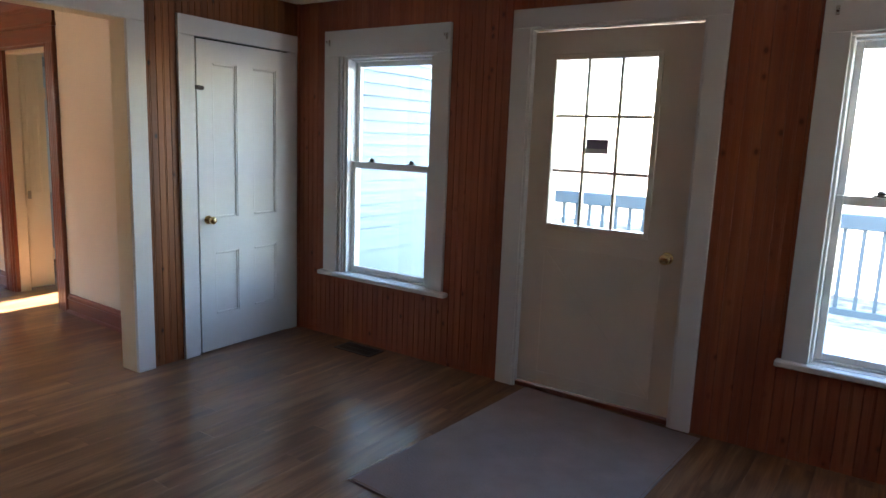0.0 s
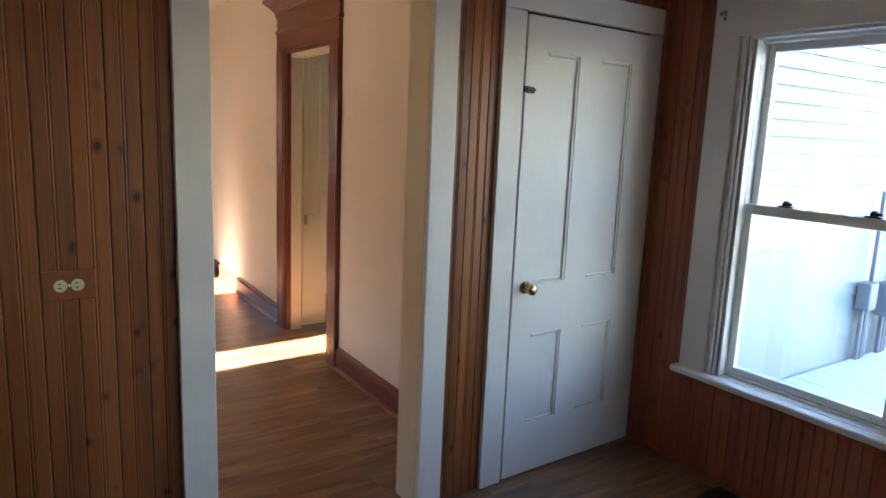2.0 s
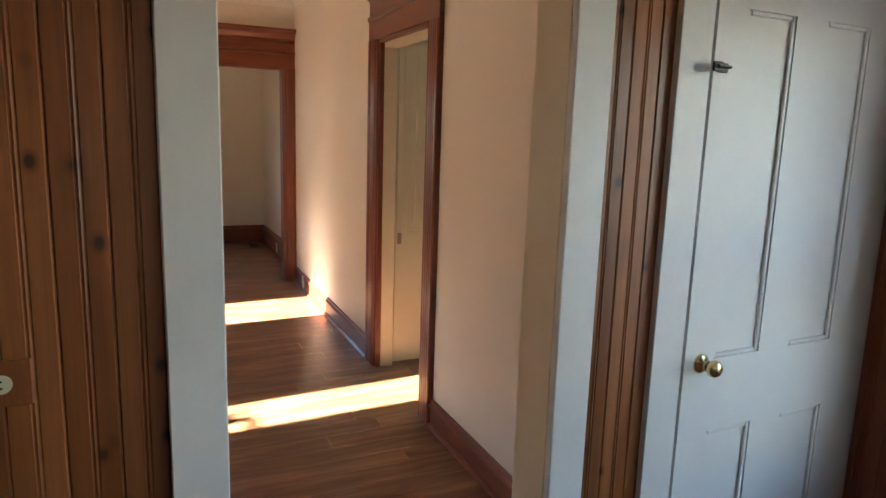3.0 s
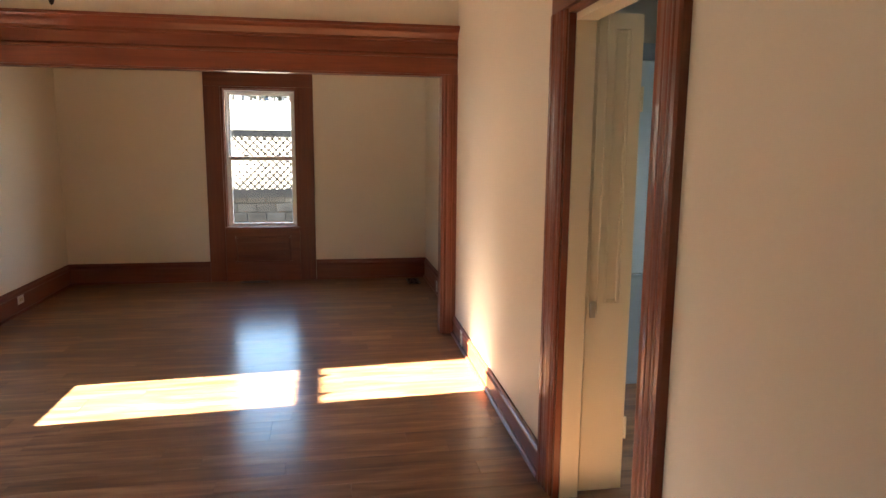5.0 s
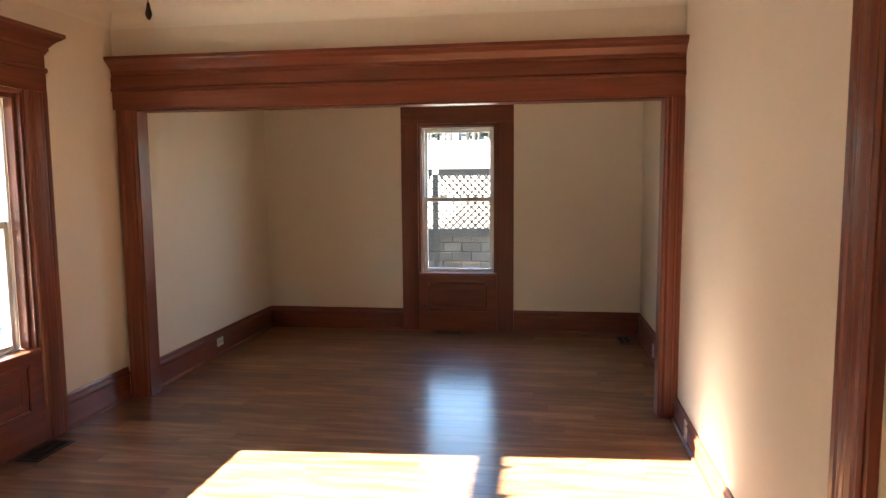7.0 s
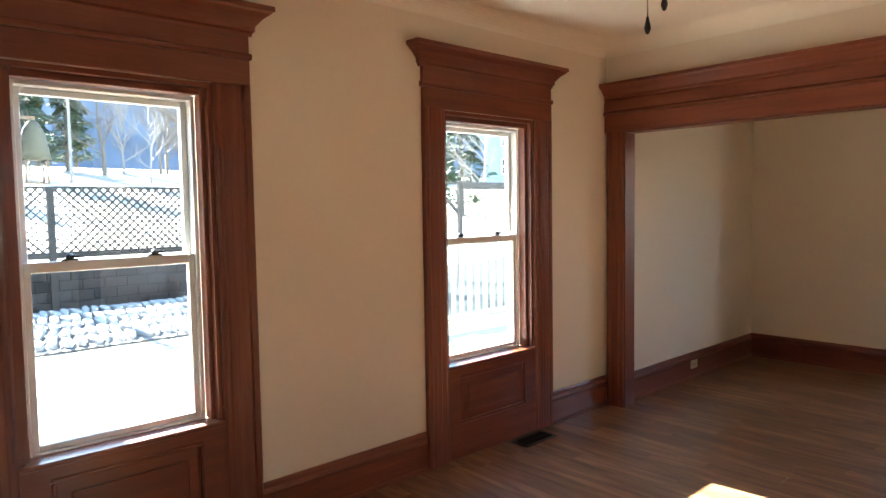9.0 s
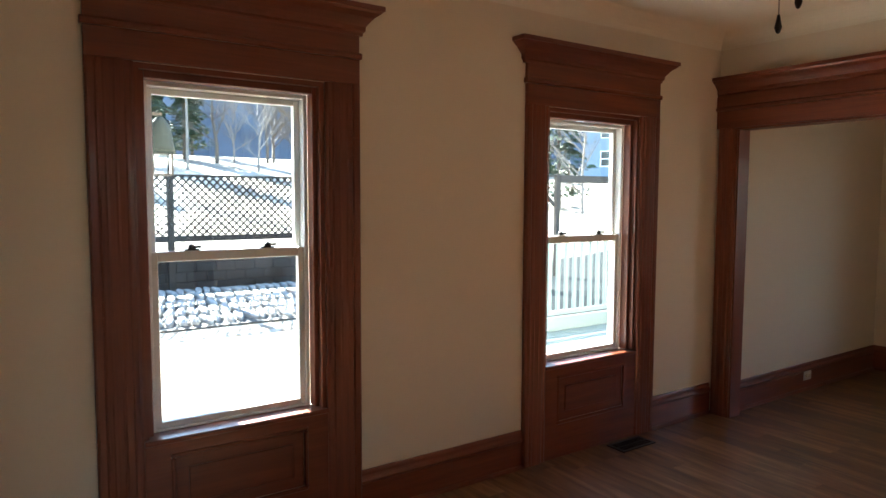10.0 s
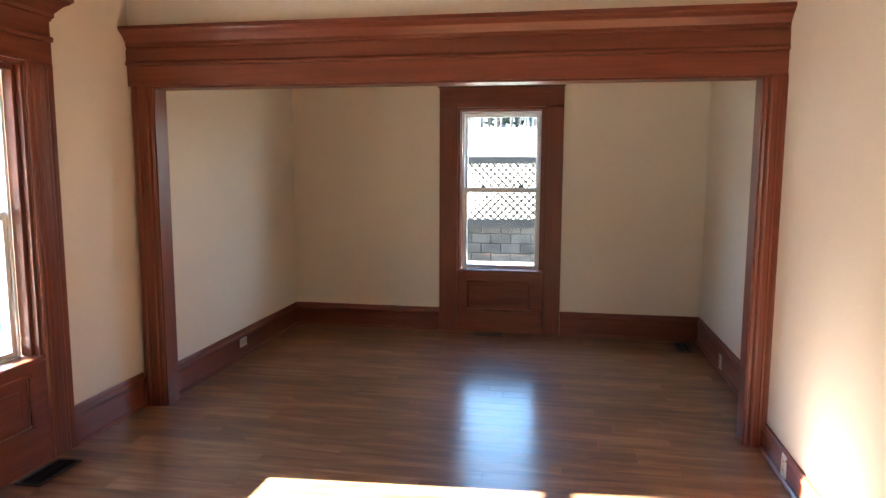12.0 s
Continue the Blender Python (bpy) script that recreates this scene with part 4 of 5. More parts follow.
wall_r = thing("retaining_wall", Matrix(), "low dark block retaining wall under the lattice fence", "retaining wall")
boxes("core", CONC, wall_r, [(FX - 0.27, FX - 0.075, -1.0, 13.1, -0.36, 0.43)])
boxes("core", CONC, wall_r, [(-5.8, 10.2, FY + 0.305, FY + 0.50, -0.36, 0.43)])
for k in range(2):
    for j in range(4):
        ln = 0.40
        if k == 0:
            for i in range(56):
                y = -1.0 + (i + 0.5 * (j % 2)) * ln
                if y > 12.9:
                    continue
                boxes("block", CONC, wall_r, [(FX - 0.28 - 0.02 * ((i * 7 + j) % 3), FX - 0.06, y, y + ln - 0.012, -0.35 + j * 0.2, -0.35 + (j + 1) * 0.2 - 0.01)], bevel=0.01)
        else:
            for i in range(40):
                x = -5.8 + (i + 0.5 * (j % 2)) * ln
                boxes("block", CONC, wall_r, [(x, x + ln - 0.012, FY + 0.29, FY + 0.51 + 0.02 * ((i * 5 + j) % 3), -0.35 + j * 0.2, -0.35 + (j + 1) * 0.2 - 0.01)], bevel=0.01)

# uneven stone paving in front of the low wall
STONE = paint("pale_paving_stone", (0.27, 0.25, 0.225), 0.9, 0.2, 5.0, 0.6)
SOIL = paint("dark_joint_soil", (0.05, 0.045, 0.04), 0.95, 0.3, 4.0, 0.8)
pave = thing("paving", pose(-12.3, 3.4, -0.30), "uneven pale paving stones with dark wide joints before the low wall", "paving")
boxes("bed", SOIL, pave, [(-0.3, 3.9, 0.0, 9.4, -0.12, 0.004)])
rp = random.Random(21)
STONES = []
for k in range(5):
    bm = bmesh.new()
    n = 8
    rings = []
    for s, z in ((1.0, 0.0), (1.0, 0.05), (0.8, 0.075)):
        rr = random.Random(k)
        rings.append([bm.verts.new((0.37 * s * math.cos(2 * math.pi * q / n) * rr.uniform(0.8, 1.0), 0.078 * s * math.sin(2 * math.pi * q / n) * rr.uniform(0.8, 1.0), z)) for q in range(n)])
    for ra, rb in zip(rings, rings[1:]):
        for q in range(n):
            bm.faces.new((ra[q], ra[(q + 1) % n], rb[(q + 1) % n], rb[q]))
    bm.faces.new(rings[-1])
    bmesh.ops.recalc_face_normals(bm, faces=bm.faces[:])
    me = bpy.data.meshes.new("paving_stone")
    bm.to_mesh(me)
    bm.free()
    me.materials.append(STONE)
    STONES.append(me)
for i in range(5):
    for j in range(54):
        ob = new("paving_stone", STONES[rp.randrange(5)])
        ob.parent = pave
        ob.matrix_basis = pose(0.40 + i * 0.76 + rp.uniform(-0.05, 0.05) - 0.012 * (j % 9), 0.12 + j * 0.172 + rp.uniform(-0.012, 0.012), 0.005, rp.uniform(-4, 4), rp.uniform(-3, 3), rp.uniform(-14, 6))

# deck and railing outside the second tall window
DX, DY0, DY1 = -4.6, 6.9, 13.5
deck = thing("deck", Matrix(), "sunlit white-grey board deck beside the house", "deck")
x = -1.78
while x - 0.14 > DX - 0.1:
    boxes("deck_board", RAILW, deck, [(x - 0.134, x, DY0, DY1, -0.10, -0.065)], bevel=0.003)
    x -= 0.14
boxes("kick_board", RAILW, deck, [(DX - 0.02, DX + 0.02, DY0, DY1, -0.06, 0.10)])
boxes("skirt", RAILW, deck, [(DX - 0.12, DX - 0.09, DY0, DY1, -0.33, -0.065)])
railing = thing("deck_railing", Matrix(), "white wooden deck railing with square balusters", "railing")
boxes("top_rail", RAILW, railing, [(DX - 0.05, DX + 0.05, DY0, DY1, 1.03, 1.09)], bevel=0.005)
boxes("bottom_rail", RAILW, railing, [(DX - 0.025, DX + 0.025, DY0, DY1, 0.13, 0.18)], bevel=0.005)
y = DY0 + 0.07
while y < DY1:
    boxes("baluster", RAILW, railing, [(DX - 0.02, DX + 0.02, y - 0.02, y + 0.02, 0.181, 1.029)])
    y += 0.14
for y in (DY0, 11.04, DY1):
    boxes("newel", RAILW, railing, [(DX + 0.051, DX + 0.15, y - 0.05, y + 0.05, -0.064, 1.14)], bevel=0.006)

# dark sheet just above the ground, painted in for shade behind the railing
bm = bmesh.new()
for i in range(22):
    for j in range(36):
        x, y = -13.5 + 0.4 * i, 9.7 + 0.4 * j
        if y < 9.7 + (-x - 5) * 0.35:
            continue
        vs = [bm.verts.new((px, py, ground_height(px, py) + 0.06)) for px, py in ((x, y), (x + 0.4, y), (x + 0.4, y + 0.4), (x, y + 0.4))]
        bm.faces.new(vs)
bmesh.ops.remove_doubles(bm, verts=bm.verts[:], dist=1e-4)
tagged(part("driveway", bm, SHADE_GROUND), "dark sheet over the ground for the shade beyond the deck", "driveway", "", "structure")

# arbour beam seen beyond the deck
arb = thing("arbour", Matrix(), "plain wooden post and beam frame with a brace in the yard", "arbour")
boxes("beam", ARBW, arb, [(-10.1, -10.0, 15.36, 17.5, 1.93, 2.10)], bevel=0.01)
boxes("rail", ARBW, arb, [(-10.07, -10.03, 10.0, 15.239, 2.06, 2.10)], bevel=0.005)
boxes("post", ARBW, arb, [(-10.1, -10.0, 15.24, 15.359, -0.35, 2.12)], bevel=0.01)
boxes("post", ARBW, arb, [(-10.1, -10.0, 10.0, 10.12, -0.35, 2.05)], bevel=0.01)
bm = bmesh.new()
for d in (0,):
    a3, b3 = Vector((-10.05, 14.7, 1.85)), Vector((-10.05, 15.22, 1.40))
    dv = (b3 - a3).normalized()
    sd = Vector((0.03, 0, 0))
    up = dv.cross(Vector((1, 0, 0))).normalized() * 0.03
    vs = [bm.verts.new(p + s + u) for p in (a3, b3) for s, u in ((sd, up), (sd, -up), (-sd, -up), (-sd, up))]
    for f in ((0, 1, 2, 3), (7, 6, 5, 4), (0, 4, 5, 1), (1, 5, 6, 2), (2, 6, 7, 3), (3, 7, 4, 0)):
        bm.faces.new([vs[k] for k in f])
part("brace", bm, ARBW, arb)

# wall lantern outside the first tall window
LX, LY, LZ = -3.10, 5.19, 1.88
# unseen post, added to block sun through the near side of the window
pst = thing("porch_post", pose(-3.1, 4.89, 0), "unseen broad post added to narrow the sun patch, beside the lantern", "post")
boxes("shaft", RAILW, pst, [(-0.10, 0.10, -0.33, 0.16, -0.3, 3.0)], bevel=0.008)
boxes("cap", RAILW, pst, [(-0.13, 0.13, -0.36, 0.19, 3.001, 3.08)], bevel=0.01)
lan = thing("wall_lantern", pose(LX, LY, LZ), "dark green domed outdoor wall lantern with a glass box below", "lantern")
bm = bmesh.new()
lathe(bm, [(0, 0.17), (0.025, 0.16), (0.05, 0.12), (0.068, 0.06), (0.080, -0.01), (0.088, -0.06), (0.082, -0.06), (0.073, -0.01), (0.055, 0.06), (0, 0.13)], None, 28)
part("dome", bm, GREENM, lan, smooth=True)
bm = bmesh.new()
for sx in (-1, 1):
    for sy in (-1, 1):
        box(bm, sx * 0.055 - 0.006, sx * 0.055 + 0.006, sy * 0.055 - 0.006, sy * 0.055 + 0.006, -0.185, -0.061)
box(bm, -0.062, 0.062, -0.062, 0.062, -0.195, -0.1855)
box(bm, -0.04, 0.04, -0.04, 0.04, -0.061, -0.05)
part("cage", bm, DARKMETAL, lan)
bm = bmesh.new()
for k in ((-0.048, 0.048, -0.056, -0.054), (-0.048, 0.048, 0.054, 0.056)):
    box(bm, k[0], k[1], k[2], k[3], -0.185, -0.062)
part("glass_panel", bm, GLASS, lan)
boxes("arm", DARKMETAL, lan, [(-0.01, 0.012, -0.135, 0.012, 0.172, 0.19), (-0.05, 0.05, -0.1395, -0.1352, 0.12, 0.28)])


# ---- trees ----
def branch(bm, p, d, L, r, depth, rng, seg=5):
    """A bent, tapering limb with side limbs."""
    ring = None
    n = 4
    q = p.copy()
    for i in range(n + 1):
        rr = r * (1 - 0.75 * i / n)
        u = d.orthogonal().normalized()
        w = d.cross(u)
        cur = [bm.verts.new(q + (u * math.cos(2 * math.pi * k / seg) + w * math.sin(2 * math.pi * k / seg)) * rr) for k in range(seg)]
        if ring:
            for k in range(seg):
                bm.faces.new((ring[k], ring[(k + 1) % seg], cur[(k + 1) % seg], cur[k]))
        ring = cur
        if depth > 0 and i >= 1:
            for _ in range(2 if depth > 1 else 3):
                nd = (d + Vector((rng.uniform(-1, 1), rng.uniform(-1, 1), rng.uniform(-0.2, 0.8))) * 0.8).normalized()
                branch(bm, q, nd, L * rng.uniform(0.4, 0.6), rr * 0.55, depth - 1, rng, 4 if depth > 1 else 3)
        q = q + d * (L / n)
        d = (d + Vector((rng.uniform(-1, 1), rng.uniform(-1, 1), rng.uniform(-0.2, 0.4))) * 0.15).normalized()


def bare_tree(name, seed, h, r, material):
    rng = random.Random(seed)
    root = thing(name, Matrix(), "leafless tree with many fine branches on the bank", "tree", "trees on the bank")
    bm = bmesh.new()
    branch(bm, Vector((0, 0, -0.4)), Vector((0, 0, 1)), h * 0.7, r, 0, rng, 7)
    part("trunk", bm, material, root)
    bm = bmesh.new()
    for k in range(9):
        z = h * (0.18 + 0.5 * k / 9)
        a = rng.uniform(0, 6.28)
        branch(bm, Vector((0, 0, z - 0.4)), Vector((math.cos(a), math.sin(a), rng.uniform(0.6, 1.4))).normalized(), h * rng.uniform(0.25, 0.4), r * 0.45, 2, rng, 4)
    part("limbs", bm, material, root)
    return root


def conifer(name, seed, h, wid):
    rng = random.Random(seed)
    root = thing(name, Matrix(), "dark evergreen tree with drooping boughs", "tree", "trees on the bank")
    bm = bmesh.new()
    lathe(bm, [(0, -0.4), (0.16, -0.4), (0.10, h * 0.5), (0.02, h), (0, h)], None, 8)
    part("trunk", bm, BARK, root)
    verts, faces = [], []
    for i in range(2600):
        t = rng.random() ** 0.8
        z = h * (0.10 + 0.9 * t)
        rad = wid * (1 - t) * rng.uniform(0.35, 1.0) * (0.8 + 0.3 * math.sin(z * 5)) + 0.05
        a = rng.uniform(0, 2 * math.pi)
        c = Vector((rad * math.cos(a), rad * math.sin(a), z - 0.25 * rad))
        out = Vector((math.cos(a), math.sin(a), -0.35)).normalized()
        sidev = out.cross(Vector((0, 0, 1))).normalized()
        s = rng.uniform(0.15, 0.34)
        up = Vector((rng.uniform(-.3, .3), rng.uniform(-.3, .3), rng.uniform(-.3, .3)))
        k = len(verts)
        verts += [c - out * s * 0.6, c + sidev * s * 0.35 + up * s, c + out * s, c - sidev * s * 0.35 - up * s]
        faces.append((k, k + 1, k + 2, k + 3))
    me = bpy.data.meshes.new("crown")
    me.from_pydata([tuple(v) for v in verts], [], faces)
    me.materials.append(LEAF)
    cr = new("crown", me)
    cr.parent = root
    return root


bares = [bare_tree("bare_tree", 3, 9.0, 0.13, BARK), bare_tree("bare_tree", 5, 7.5, 0.10, PALEBARK), bare_tree("bare_tree", 8, 11.0, 0.17, BARK)]
cons = [conifer("evergreen_tree", 11, 9.0, 2.2), conifer("evergreen_tree", 12, 7.0, 1.6)]
rng = random.Random(4)


def plant(proto, x, y, s):
    m = Matrix.Translation((x, y, ground_height(x, y))) @ Matrix.Rotation(rng.uniform(0, 6.28), 4, "Z")
    c = copy_thing(proto, m)
    return c


for i in range(44):
    y = -2 + i * 1.5 + rng.uniform(-1, 1)
    near_pines = y < 22
    plant(cons[rng.randrange(2)] if near_pines and i % 2 else (bares + cons[1:])[rng.randrange(4)], -48 - rng.uniform(0, 18), y, 1)
for i in range(40):
    x = -26 + i * 1.1 + rng.uniform(-0.8, 0.8)
    plant((bares + cons[1:])[rng.randrange(4)], x, 67 + rng.uniform(0, 12), 1)
for i in range(34):
    x = -10 + i * 0.6 + rng.uniform(-0.3, 0.3)
    plant((bares + bares + cons[1:])[rng.randrange(7)], x, 66 + rng.uniform(0, 7), 1)
plant(cons[0], -25.0, 29.9, 1)
plant(bares[1], -22.0, 28.6, 1)
plant(bares[0], -18.0, 13.0, 0.8)
for p, (x, y) in zip(bares + cons, ((-52, 12), (-44, 20), (-50, 30), (-55, 8), (-47, 36))):
    p.matrix_basis = Matrix.Translation((x, y, ground_height(x, y)))

pole = thing("utility_pole", pose(-44, 15.3, ground_height(-44, 15.3)), "tall pale utility pole with a crossarm and wires", "utility pole")
bm = bmesh.new()
lathe(bm, [(0, -0.3), (0.10, -0.3), (0.07, 9.5), (0, 9.5)], None, 12)
part("pole", bm, PALEBARK, pole)
boxes("crossarm", GREYW, pole, [(-0.06, 0.06, -1.1, 1.1, 8.6, 8.74)])
bm = bmesh.new()
for z, off in ((8.76, -1.0), (8.76, 1.0), (7.6, 0.0), (6.9, 0.1)):
    prev = None
    for k in range(41):
        y = -50 + 3.0 * k
        zz = z - 0.5 + 0.5 * ((abs(y) % 40) / 40 * 2 - 1) ** 2
        cur = [bm.verts.new((off * 0.1 + dx, y, zz + dz)) for dx, dz in ((0.015, 0), (-0.01, 0.012), (-0.01, -0.012))]
        if prev:
            for q in range(3):
                bm.faces.new((prev[q], prev[(q + 1) % 3], cur[(q + 1) % 3], cur[q]))
        prev = cur
part("wire", bm, DARKMETAL, pole)

# wooded hills far behind
HILLM = paint("far_woods", (0.085, 0.090, 0.105), 0.95, 0.45, 0.12, 1.0)
bm = bmesh.new()
cols = []
for i in range(241):
    a = radians(60 + i * 0.75)
    rowv = []
    for k, (r0, h0) in enumerate(((80, 0), (105, 13), (140, 25), (190, 36), (240, 34))):
        deg = 60 + i * 0.75
        hh = h0 * (1.9 if deg > 150 else 0.55 if deg > 122 else 0.95) * (0.8 + 0.35 * noise.noise(Vector((i * 0.045, k * 0.3, 1)))) + (1.6 * noise.noise(Vector((i * 1.7, k * 5.0, 7))) if k else 0)
        rowv.append(bm.verts.new((r0 * math.cos(a), r0 * math.sin(a), 4.5 + hh)))
    cols.append(rowv)
for c0, c1 in zip(cols, cols[1:]):
    for k in range(4):
        bm.faces.new((c0[k], c1[k], c1[k + 1], c0[k + 1]))
tagged(part("wooded_hills", bm, HILLM), "dark leafless woods covering the hills behind", "woods", "", "stuff")

# far bluish house beyond the deck
HOUSEB = paint("slate_blue_siding", (0.16, 0.22, 0.30), 0.7, 0.08)
far = thing("far_house", pose(-36.5, 52.5, ground_height(-36.5, 52.5), 0, 0, 40), "far slate-blue house with white-framed windows among the trees", "house")
wm = wall_mesh("wall", Matrix(), -6, 6, -0.5, 5.2, 0.3, [(-4.6, -3.4, 0.8, 2.2), (-1.4, -0.2, 0.8, 2.2), (2.0, 3.2, 0.8, 2.2), (-4.6, -3.4, 3.3, 4.7), (-1.4, -0.2, 3.3, 4.7), (2.0, 3.2, 3.3, 4.7)], HOUSEB)
wm.parent = far
for k in ("kind", "category", "label"):
    if k in wm:
        del wm[k]
boxes("side_wall", HOUSEB, far, [(-6, -5.8, 0.301, 7, -0.5, 5.2), (5.8, 6, 0.301, 7, -0.5, 5.2), (-5.8, 5.8, 6.8, 7, -0.5, 5.2)])
bm = bmesh.new()
prism(bm, [(-0.4, 5.2), (3.5, 8.0), (7.4, 5.2), (7.4, 5.0), (3.5, 7.8), (-0.4, 5.0)], -6.4, 6.4, lambda p, q, s: (s, p, q))
part("roof", bm, CONC, far)
for u in (-4.0, -0.8, 2.6):
    for z in (0.8, 3.3):
        wdw = boxes("window", VINYL, far, [(u - 0.6, u - 0.52, -0.02, 0.1, z, z + 1.4), (u + 0.52, u + 0.6, -0.02, 0.1, z, z + 1.4), (u - 0.52, u + 0.52, -0.02, 0.1, z, z + 0.08), (u - 0.52, u + 0.52, -0.02, 0.1, z + 1.32, z + 1.4), (u - 0.52, u + 0.52, -0.02, 0.08, z + 0.66, z + 0.74)])
        boxes("pane", plain("dark_pane", (0.03, 0.04, 0.05), 0.1) if u == -4.0 and z == 0.8 else bpy.data.materials["dark_pane"], wdw, [(u - 0.52, u + 0.52, 0.09, 0.1, z + 0.08, z + 1.32)])

# ---- house wing with clapboards outside the pine room ----
WING_Y, WING_X1 = 3.68, 6.5
wing = thing("house_wing", Matrix(), "house wing clad in white clapboards", "house")
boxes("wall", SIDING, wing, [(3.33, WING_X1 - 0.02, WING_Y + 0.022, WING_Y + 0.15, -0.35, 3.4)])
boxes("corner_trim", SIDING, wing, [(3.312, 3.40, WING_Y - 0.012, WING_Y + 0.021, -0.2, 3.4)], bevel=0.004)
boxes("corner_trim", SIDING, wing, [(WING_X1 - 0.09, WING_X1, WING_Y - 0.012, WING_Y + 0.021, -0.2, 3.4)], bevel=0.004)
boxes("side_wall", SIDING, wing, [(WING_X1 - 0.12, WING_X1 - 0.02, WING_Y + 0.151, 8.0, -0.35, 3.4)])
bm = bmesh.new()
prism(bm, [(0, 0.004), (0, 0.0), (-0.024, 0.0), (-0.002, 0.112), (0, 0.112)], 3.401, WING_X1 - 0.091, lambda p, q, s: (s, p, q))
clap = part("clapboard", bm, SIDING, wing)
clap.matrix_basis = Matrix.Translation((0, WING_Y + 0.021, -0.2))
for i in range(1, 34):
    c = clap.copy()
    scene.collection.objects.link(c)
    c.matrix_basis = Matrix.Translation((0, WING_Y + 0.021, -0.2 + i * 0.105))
METAL_PALE = paint("galvanised_grey", (0.16, 0.18, 0.21), 0.5, 0.15)
for mx, mz, sc in ((5.93, 0.42, 1.0), (6.28, 0.36, 1.25)):
    meter = thing("utility_meter", pose(mx, WING_Y - 0.012, mz), "small grey utility box with conduits on the white clapboards", "utility box", "utility boxes")
    boxes("box", METAL_PALE, meter, [(-0.065 * sc, 0.065 * sc, -0.10, -0.001, -0.10 * sc, 0.11 * sc)], bevel=0.008)
    boxes("conduit", METAL_PALE, meter, [(-0.02, 0.012, -0.05, -0.018, -0.62, -0.10 * sc - 0.001)], bevel=0.005)
    boxes("conduit", METAL_PALE, meter, [(0.035, 0.06, -0.05, -0.018, -0.72, -0.10 * sc - 0.001)], bevel=0.005)
    boxes("riser", METAL_PALE, meter, [(0.075 * sc, 0.075 * sc + 0.03, -0.045, -0.015, -0.5, 1.05)], bevel=0.005)

# side deck outside the door
SNOWY = paint("pale_deck_boards", (0.55, 0.58, 0.60), 0.8, 0.1, 2.0, 0.3)
sdk = thing("side_deck", Matrix(), "pale boards of the side deck", "deck")
for i in range(22):
    boxes("deck_board", SNOWY, sdk, [(3.34 + i * 0.145, 3.34 + i * 0.145 + 0.139, -3.0, 3.66, -0.12, -0.085)], bevel=0.003)
srl = thing("side_railing", Matrix(), "pale wooden railing with thin balusters outside the door", "railing")
RX = 6.55
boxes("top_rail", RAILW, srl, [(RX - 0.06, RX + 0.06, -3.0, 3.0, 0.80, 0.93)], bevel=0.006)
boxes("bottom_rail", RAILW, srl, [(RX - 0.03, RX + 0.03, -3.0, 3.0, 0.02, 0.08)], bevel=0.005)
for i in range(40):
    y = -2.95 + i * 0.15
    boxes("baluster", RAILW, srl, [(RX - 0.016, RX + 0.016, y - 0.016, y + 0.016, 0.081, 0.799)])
pot = thing("planter", pose(5.6, 1.55, -0.085), "dark square planter with a small dry shrub on the side deck", "planter")
bm = bmesh.new()
box(bm, -0.28, 0.28, -0.22, 0.22, 0.0, 0.52, bevel=0.01)
box(bm, -0.31, 0.31, -0.25, 0.25, 0.521, 0.57, bevel=0.008)
part("tub", bm, paint("planter_grey", (0.16, 0.17, 0.19), 0.7, 0.2), pot)
bm = bmesh.new()
r3 = random.Random(9)
for i in range(90):
    a, t = r3.uniform(0, 6.28), r3.uniform(0.1, 1)
    branch(bm, Vector((0.1 * math.cos(a), 0.08 * math.sin(a), 0.57)), Vector((math.cos(a) * 0.5, math.sin(a) * 0.5, 1)).normalized(), 0.3 * t, 0.006, 0, r3, 3)
part("shrub", bm, BARK, pot)


# ---- pine boards on the walls ----
BW = 0.0905
BOARD = [(0.0002, 0), (0.0002, 0.0135), (0.003, 0.0170), (0.004, 0.0175), (BW / 2 - 0.007, 0.0175), (BW / 2 - 0.0055, 0.0153), (BW / 2 - 0.0035, 0.0153), (BW / 2, 0.0176), (BW / 2 + 0.0035, 0.0153),
         (BW / 2 + 0.0055, 0.0153), (BW / 2 + 0.007, 0.0175), (BW - 0.004, 0.0175), (BW - 0.003, 0.0170), (BW - 0.0002, 0.0135), (BW - 0.0002, 0)]
BOARD_CACHE = {}


def pine_board(parent, u, z0, z1, lo=0.0, hi=BW, material=PINE):
    key = (material.name, round(z1 - z0, 3), round(lo, 3), round(hi, 3))
    if key not in BOARD_CACHE:
        bm = bmesh.new()
        pts = [(min(max(p, lo), hi), q) for p, q in BOARD]
        clean = []
        for p in pts:
            if not clean or abs(p[0] - clean[-1][0]) > 1e-5 or abs(p[1] - clean[-1][1]) > 1e-5:
                clean.append(p)
        prism(bm, clean, 0, z1 - z0, lambda p, q, s: (p, -q, s))
        bmesh.ops.recalc_face_normals(bm, faces=bm.faces[:])
        me = bpy.data.meshes.new("pine_board")
        bm.to_mesh(me)
        bm.free()
        me.materials.append(material)
        BOARD_CACHE[key] = me
    ob = new("pine_board", BOARD_CACHE[key])
    ob.parent = parent
    ob.matrix_basis = Matrix.Translation((u, 0, z0))


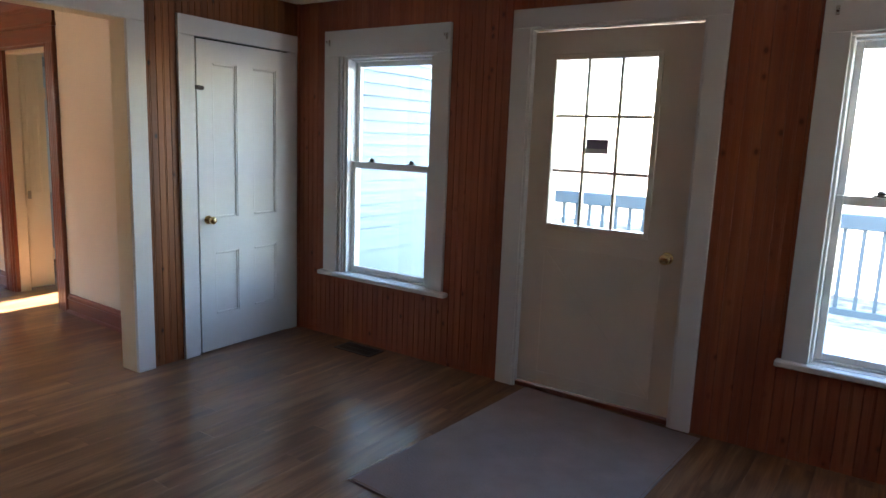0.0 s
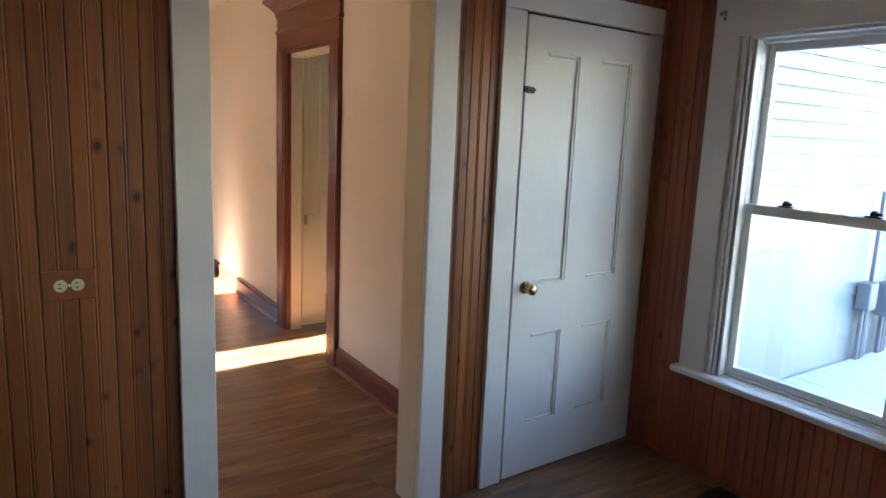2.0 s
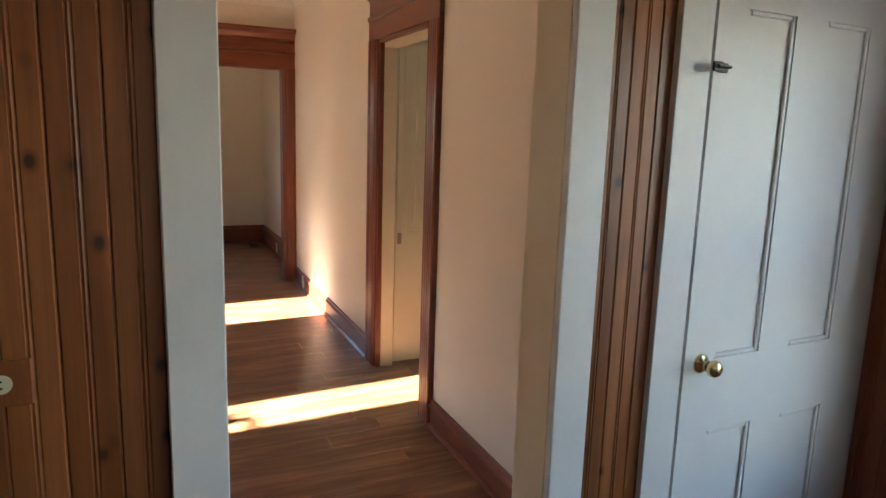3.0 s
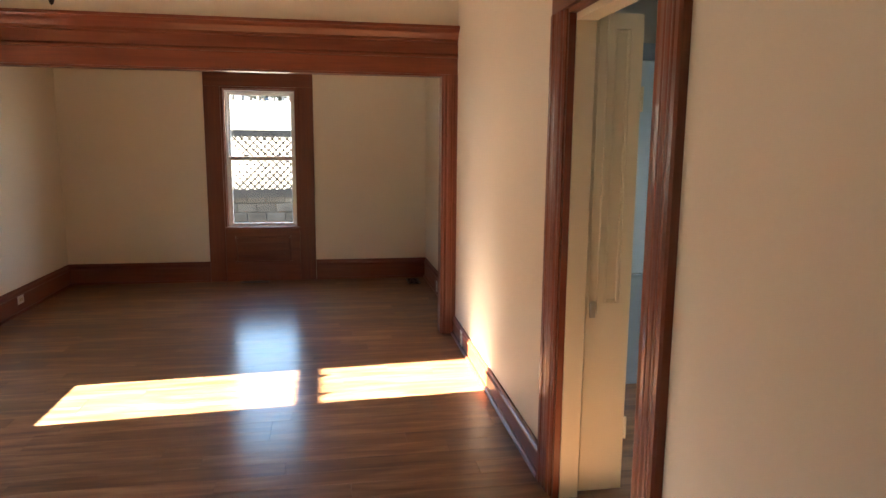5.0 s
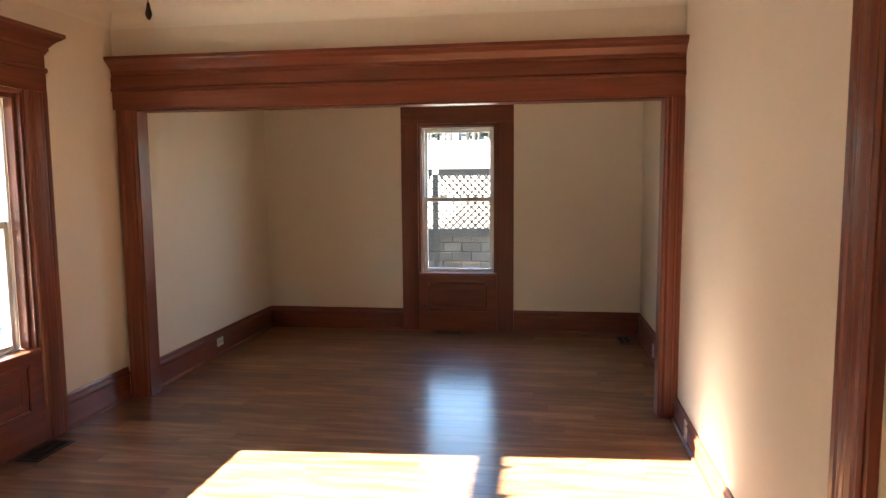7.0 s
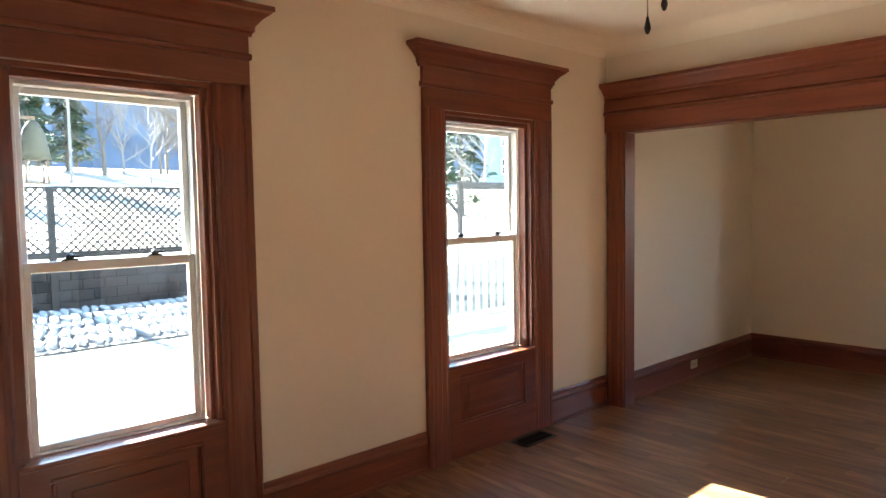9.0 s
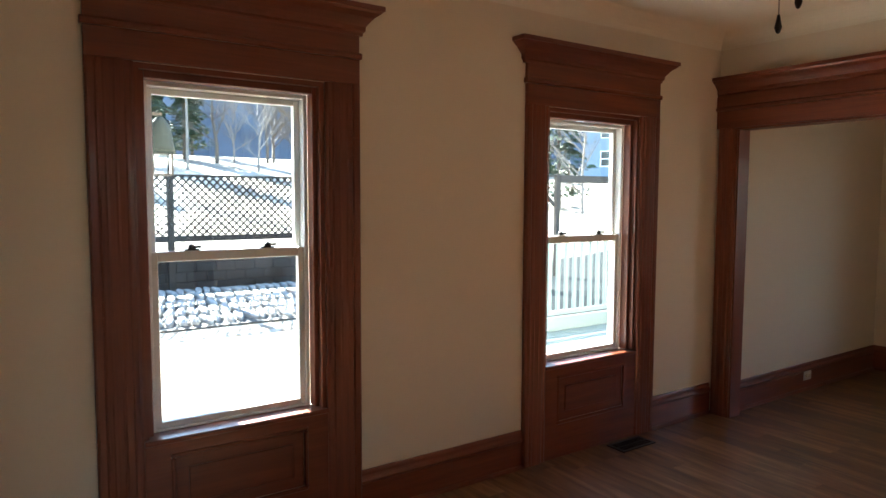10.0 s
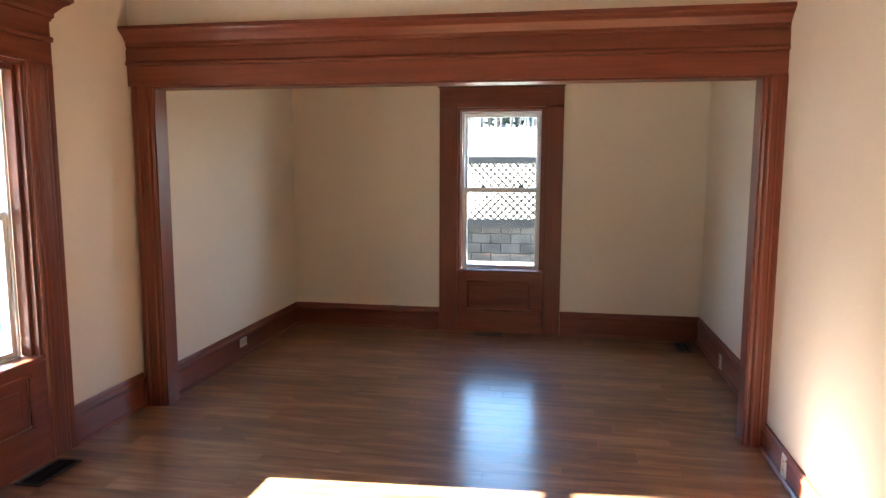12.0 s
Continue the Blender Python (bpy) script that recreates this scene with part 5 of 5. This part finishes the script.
def pine_wall(name, m, u0, u1, top, holes, material=PINE):
    root = thing(name, m @ Matrix.Translation((0, 0.0175, 0)), "knotty pine bead-board wall", "wall", "", "structure")
    n = math.ceil((u1 - u0) / BW)
    for i in range(n):
        a = u0 + i * BW
        b = min(a + BW, u1)
        cuts = sorted({a, b, *[x for h in holes for x in h[:2] if a < x < b]})
        for c0, c1 in zip(cuts, cuts[1:]):
            if c1 - c0 < 0.006:
                continue
            mid, z = (c0 + c1) / 2, 0.0
            for h in sorted((h for h in holes if h[0] < mid < h[1]), key=lambda h: h[2]):
                if h[2] - z > 0.01:
                    pine_board(root, a, z, h[2], c0 - a, c1 - a, material)
                z = h[3]
            if top - z > 0.01:
                pine_board(root, a, z, top, c0 - a, c1 - a, material)


pine_wall("wall_pine_front", M_FRONT, -1.54, EAST_X + 0.012, KITCHEN_TOP, [(OPEN_L - 0.06, OPEN_R + 0.06, 0, OPEN_TOP + 0.06), (2.18, 3.2, 0, 2.06)])
pine_wall("wall_pine_east", M_EAST, -3.452, 2.39, KITCHEN_TOP, [(c - KW, c + KW, KZ0, KZ1) for c in KWIN] + [(EXT0 - 0.06, EXT1 + 0.06, 0, EXT_TOP + 0.06)], PINE_RED)
tagged(boxes("corner_board", PINE_RED, None, [(3.126, 3.30, 3.441, 3.486, 0, KITCHEN_TOP), (3.092, 3.1055, 3.434, 3.4505, 0, KITCHEN_TOP - 0.001)]), "pine corner strip", "trim", "", "structure")


# ---- floor ----
def plank_mesh(L, w):
    bm = bmesh.new()
    e = 0.0007
    z = -0.010
    o = [bm.verts.new(c) for c in ((0.0004, 0.0004, z), (L - 0.0004, 0.0004, z), (L - 0.0004, w - 0.0004, z), (0.0004, w - 0.0004, z))]
    a = [bm.verts.new(c) for c in ((0.0004, 0.0004, -e), (L - 0.0004, 0.0004, -e), (L - 0.0004, w - 0.0004, -e), (0.0004, w - 0.0004, -e))]
    t = [bm.verts.new(c) for c in ((e, e, 0), (L - e, e, 0), (L - e, w - e, 0), (e, w - e, 0))]
    for r, s in ((o, a), (a, t)):
        for i in range(4):
            j = (i + 1) % 4
            bm.faces.new((r[i], r[j], s[j], s[i]))
    bm.faces.new(t)
    me = bpy.data.meshes.new("plank")
    bm.to_mesh(me)
    bm.free()
    me.materials.append(FLOOR)
    return me


PLANKS = {}


def plank_floor(name, x0, x1, y0, y1, label, w=0.125, L=1.2):
    root = thing(name, Matrix(), label, "floor", "", "structure")
    boxes("subfloor", DARK, root, [(x0, x1, y0, y1, -0.03, -0.0105)])
    r = random.Random(7)
    y = y0
    while y < y1 - 0.004:
        ww = round(min(w, y1 - y), 4)
        x = x0 - r.randrange(1, 12) * 0.1
        while x < x1 - 0.004:
            a, b = max(x, x0), min(x + L, x1)
            if b - a > 0.004:
                key = (round(b - a, 3), ww)
                if key not in PLANKS:
                    PLANKS[key] = plank_mesh(*key)
                ob = new("plank", PLANKS[key])
                ob.parent = root
                ob.matrix_basis = Matrix.Translation((a, y, 0))
            x += L
        y += w


plank_floor("floor", WEST_X, RIGHT_X + 0.12, 3.50, 8.65, "brown wood-look plank floor of the cream room")
plank_floor("floor_alcove", ALC_L - 0.09, ALC_R, 8.65, 11.0, "brown wood-look plank floor of the alcove")
plank_floor("floor_kitchen", -1.55, EAST_X + 0.02, -2.4, 3.50, "brown wood-look plank floor of the pine room")
plank_floor("floor_side_room", RIGHT_X + 0.12, 4.7, 4.30, 7.60, "brown wood-look plank floor of the side room")
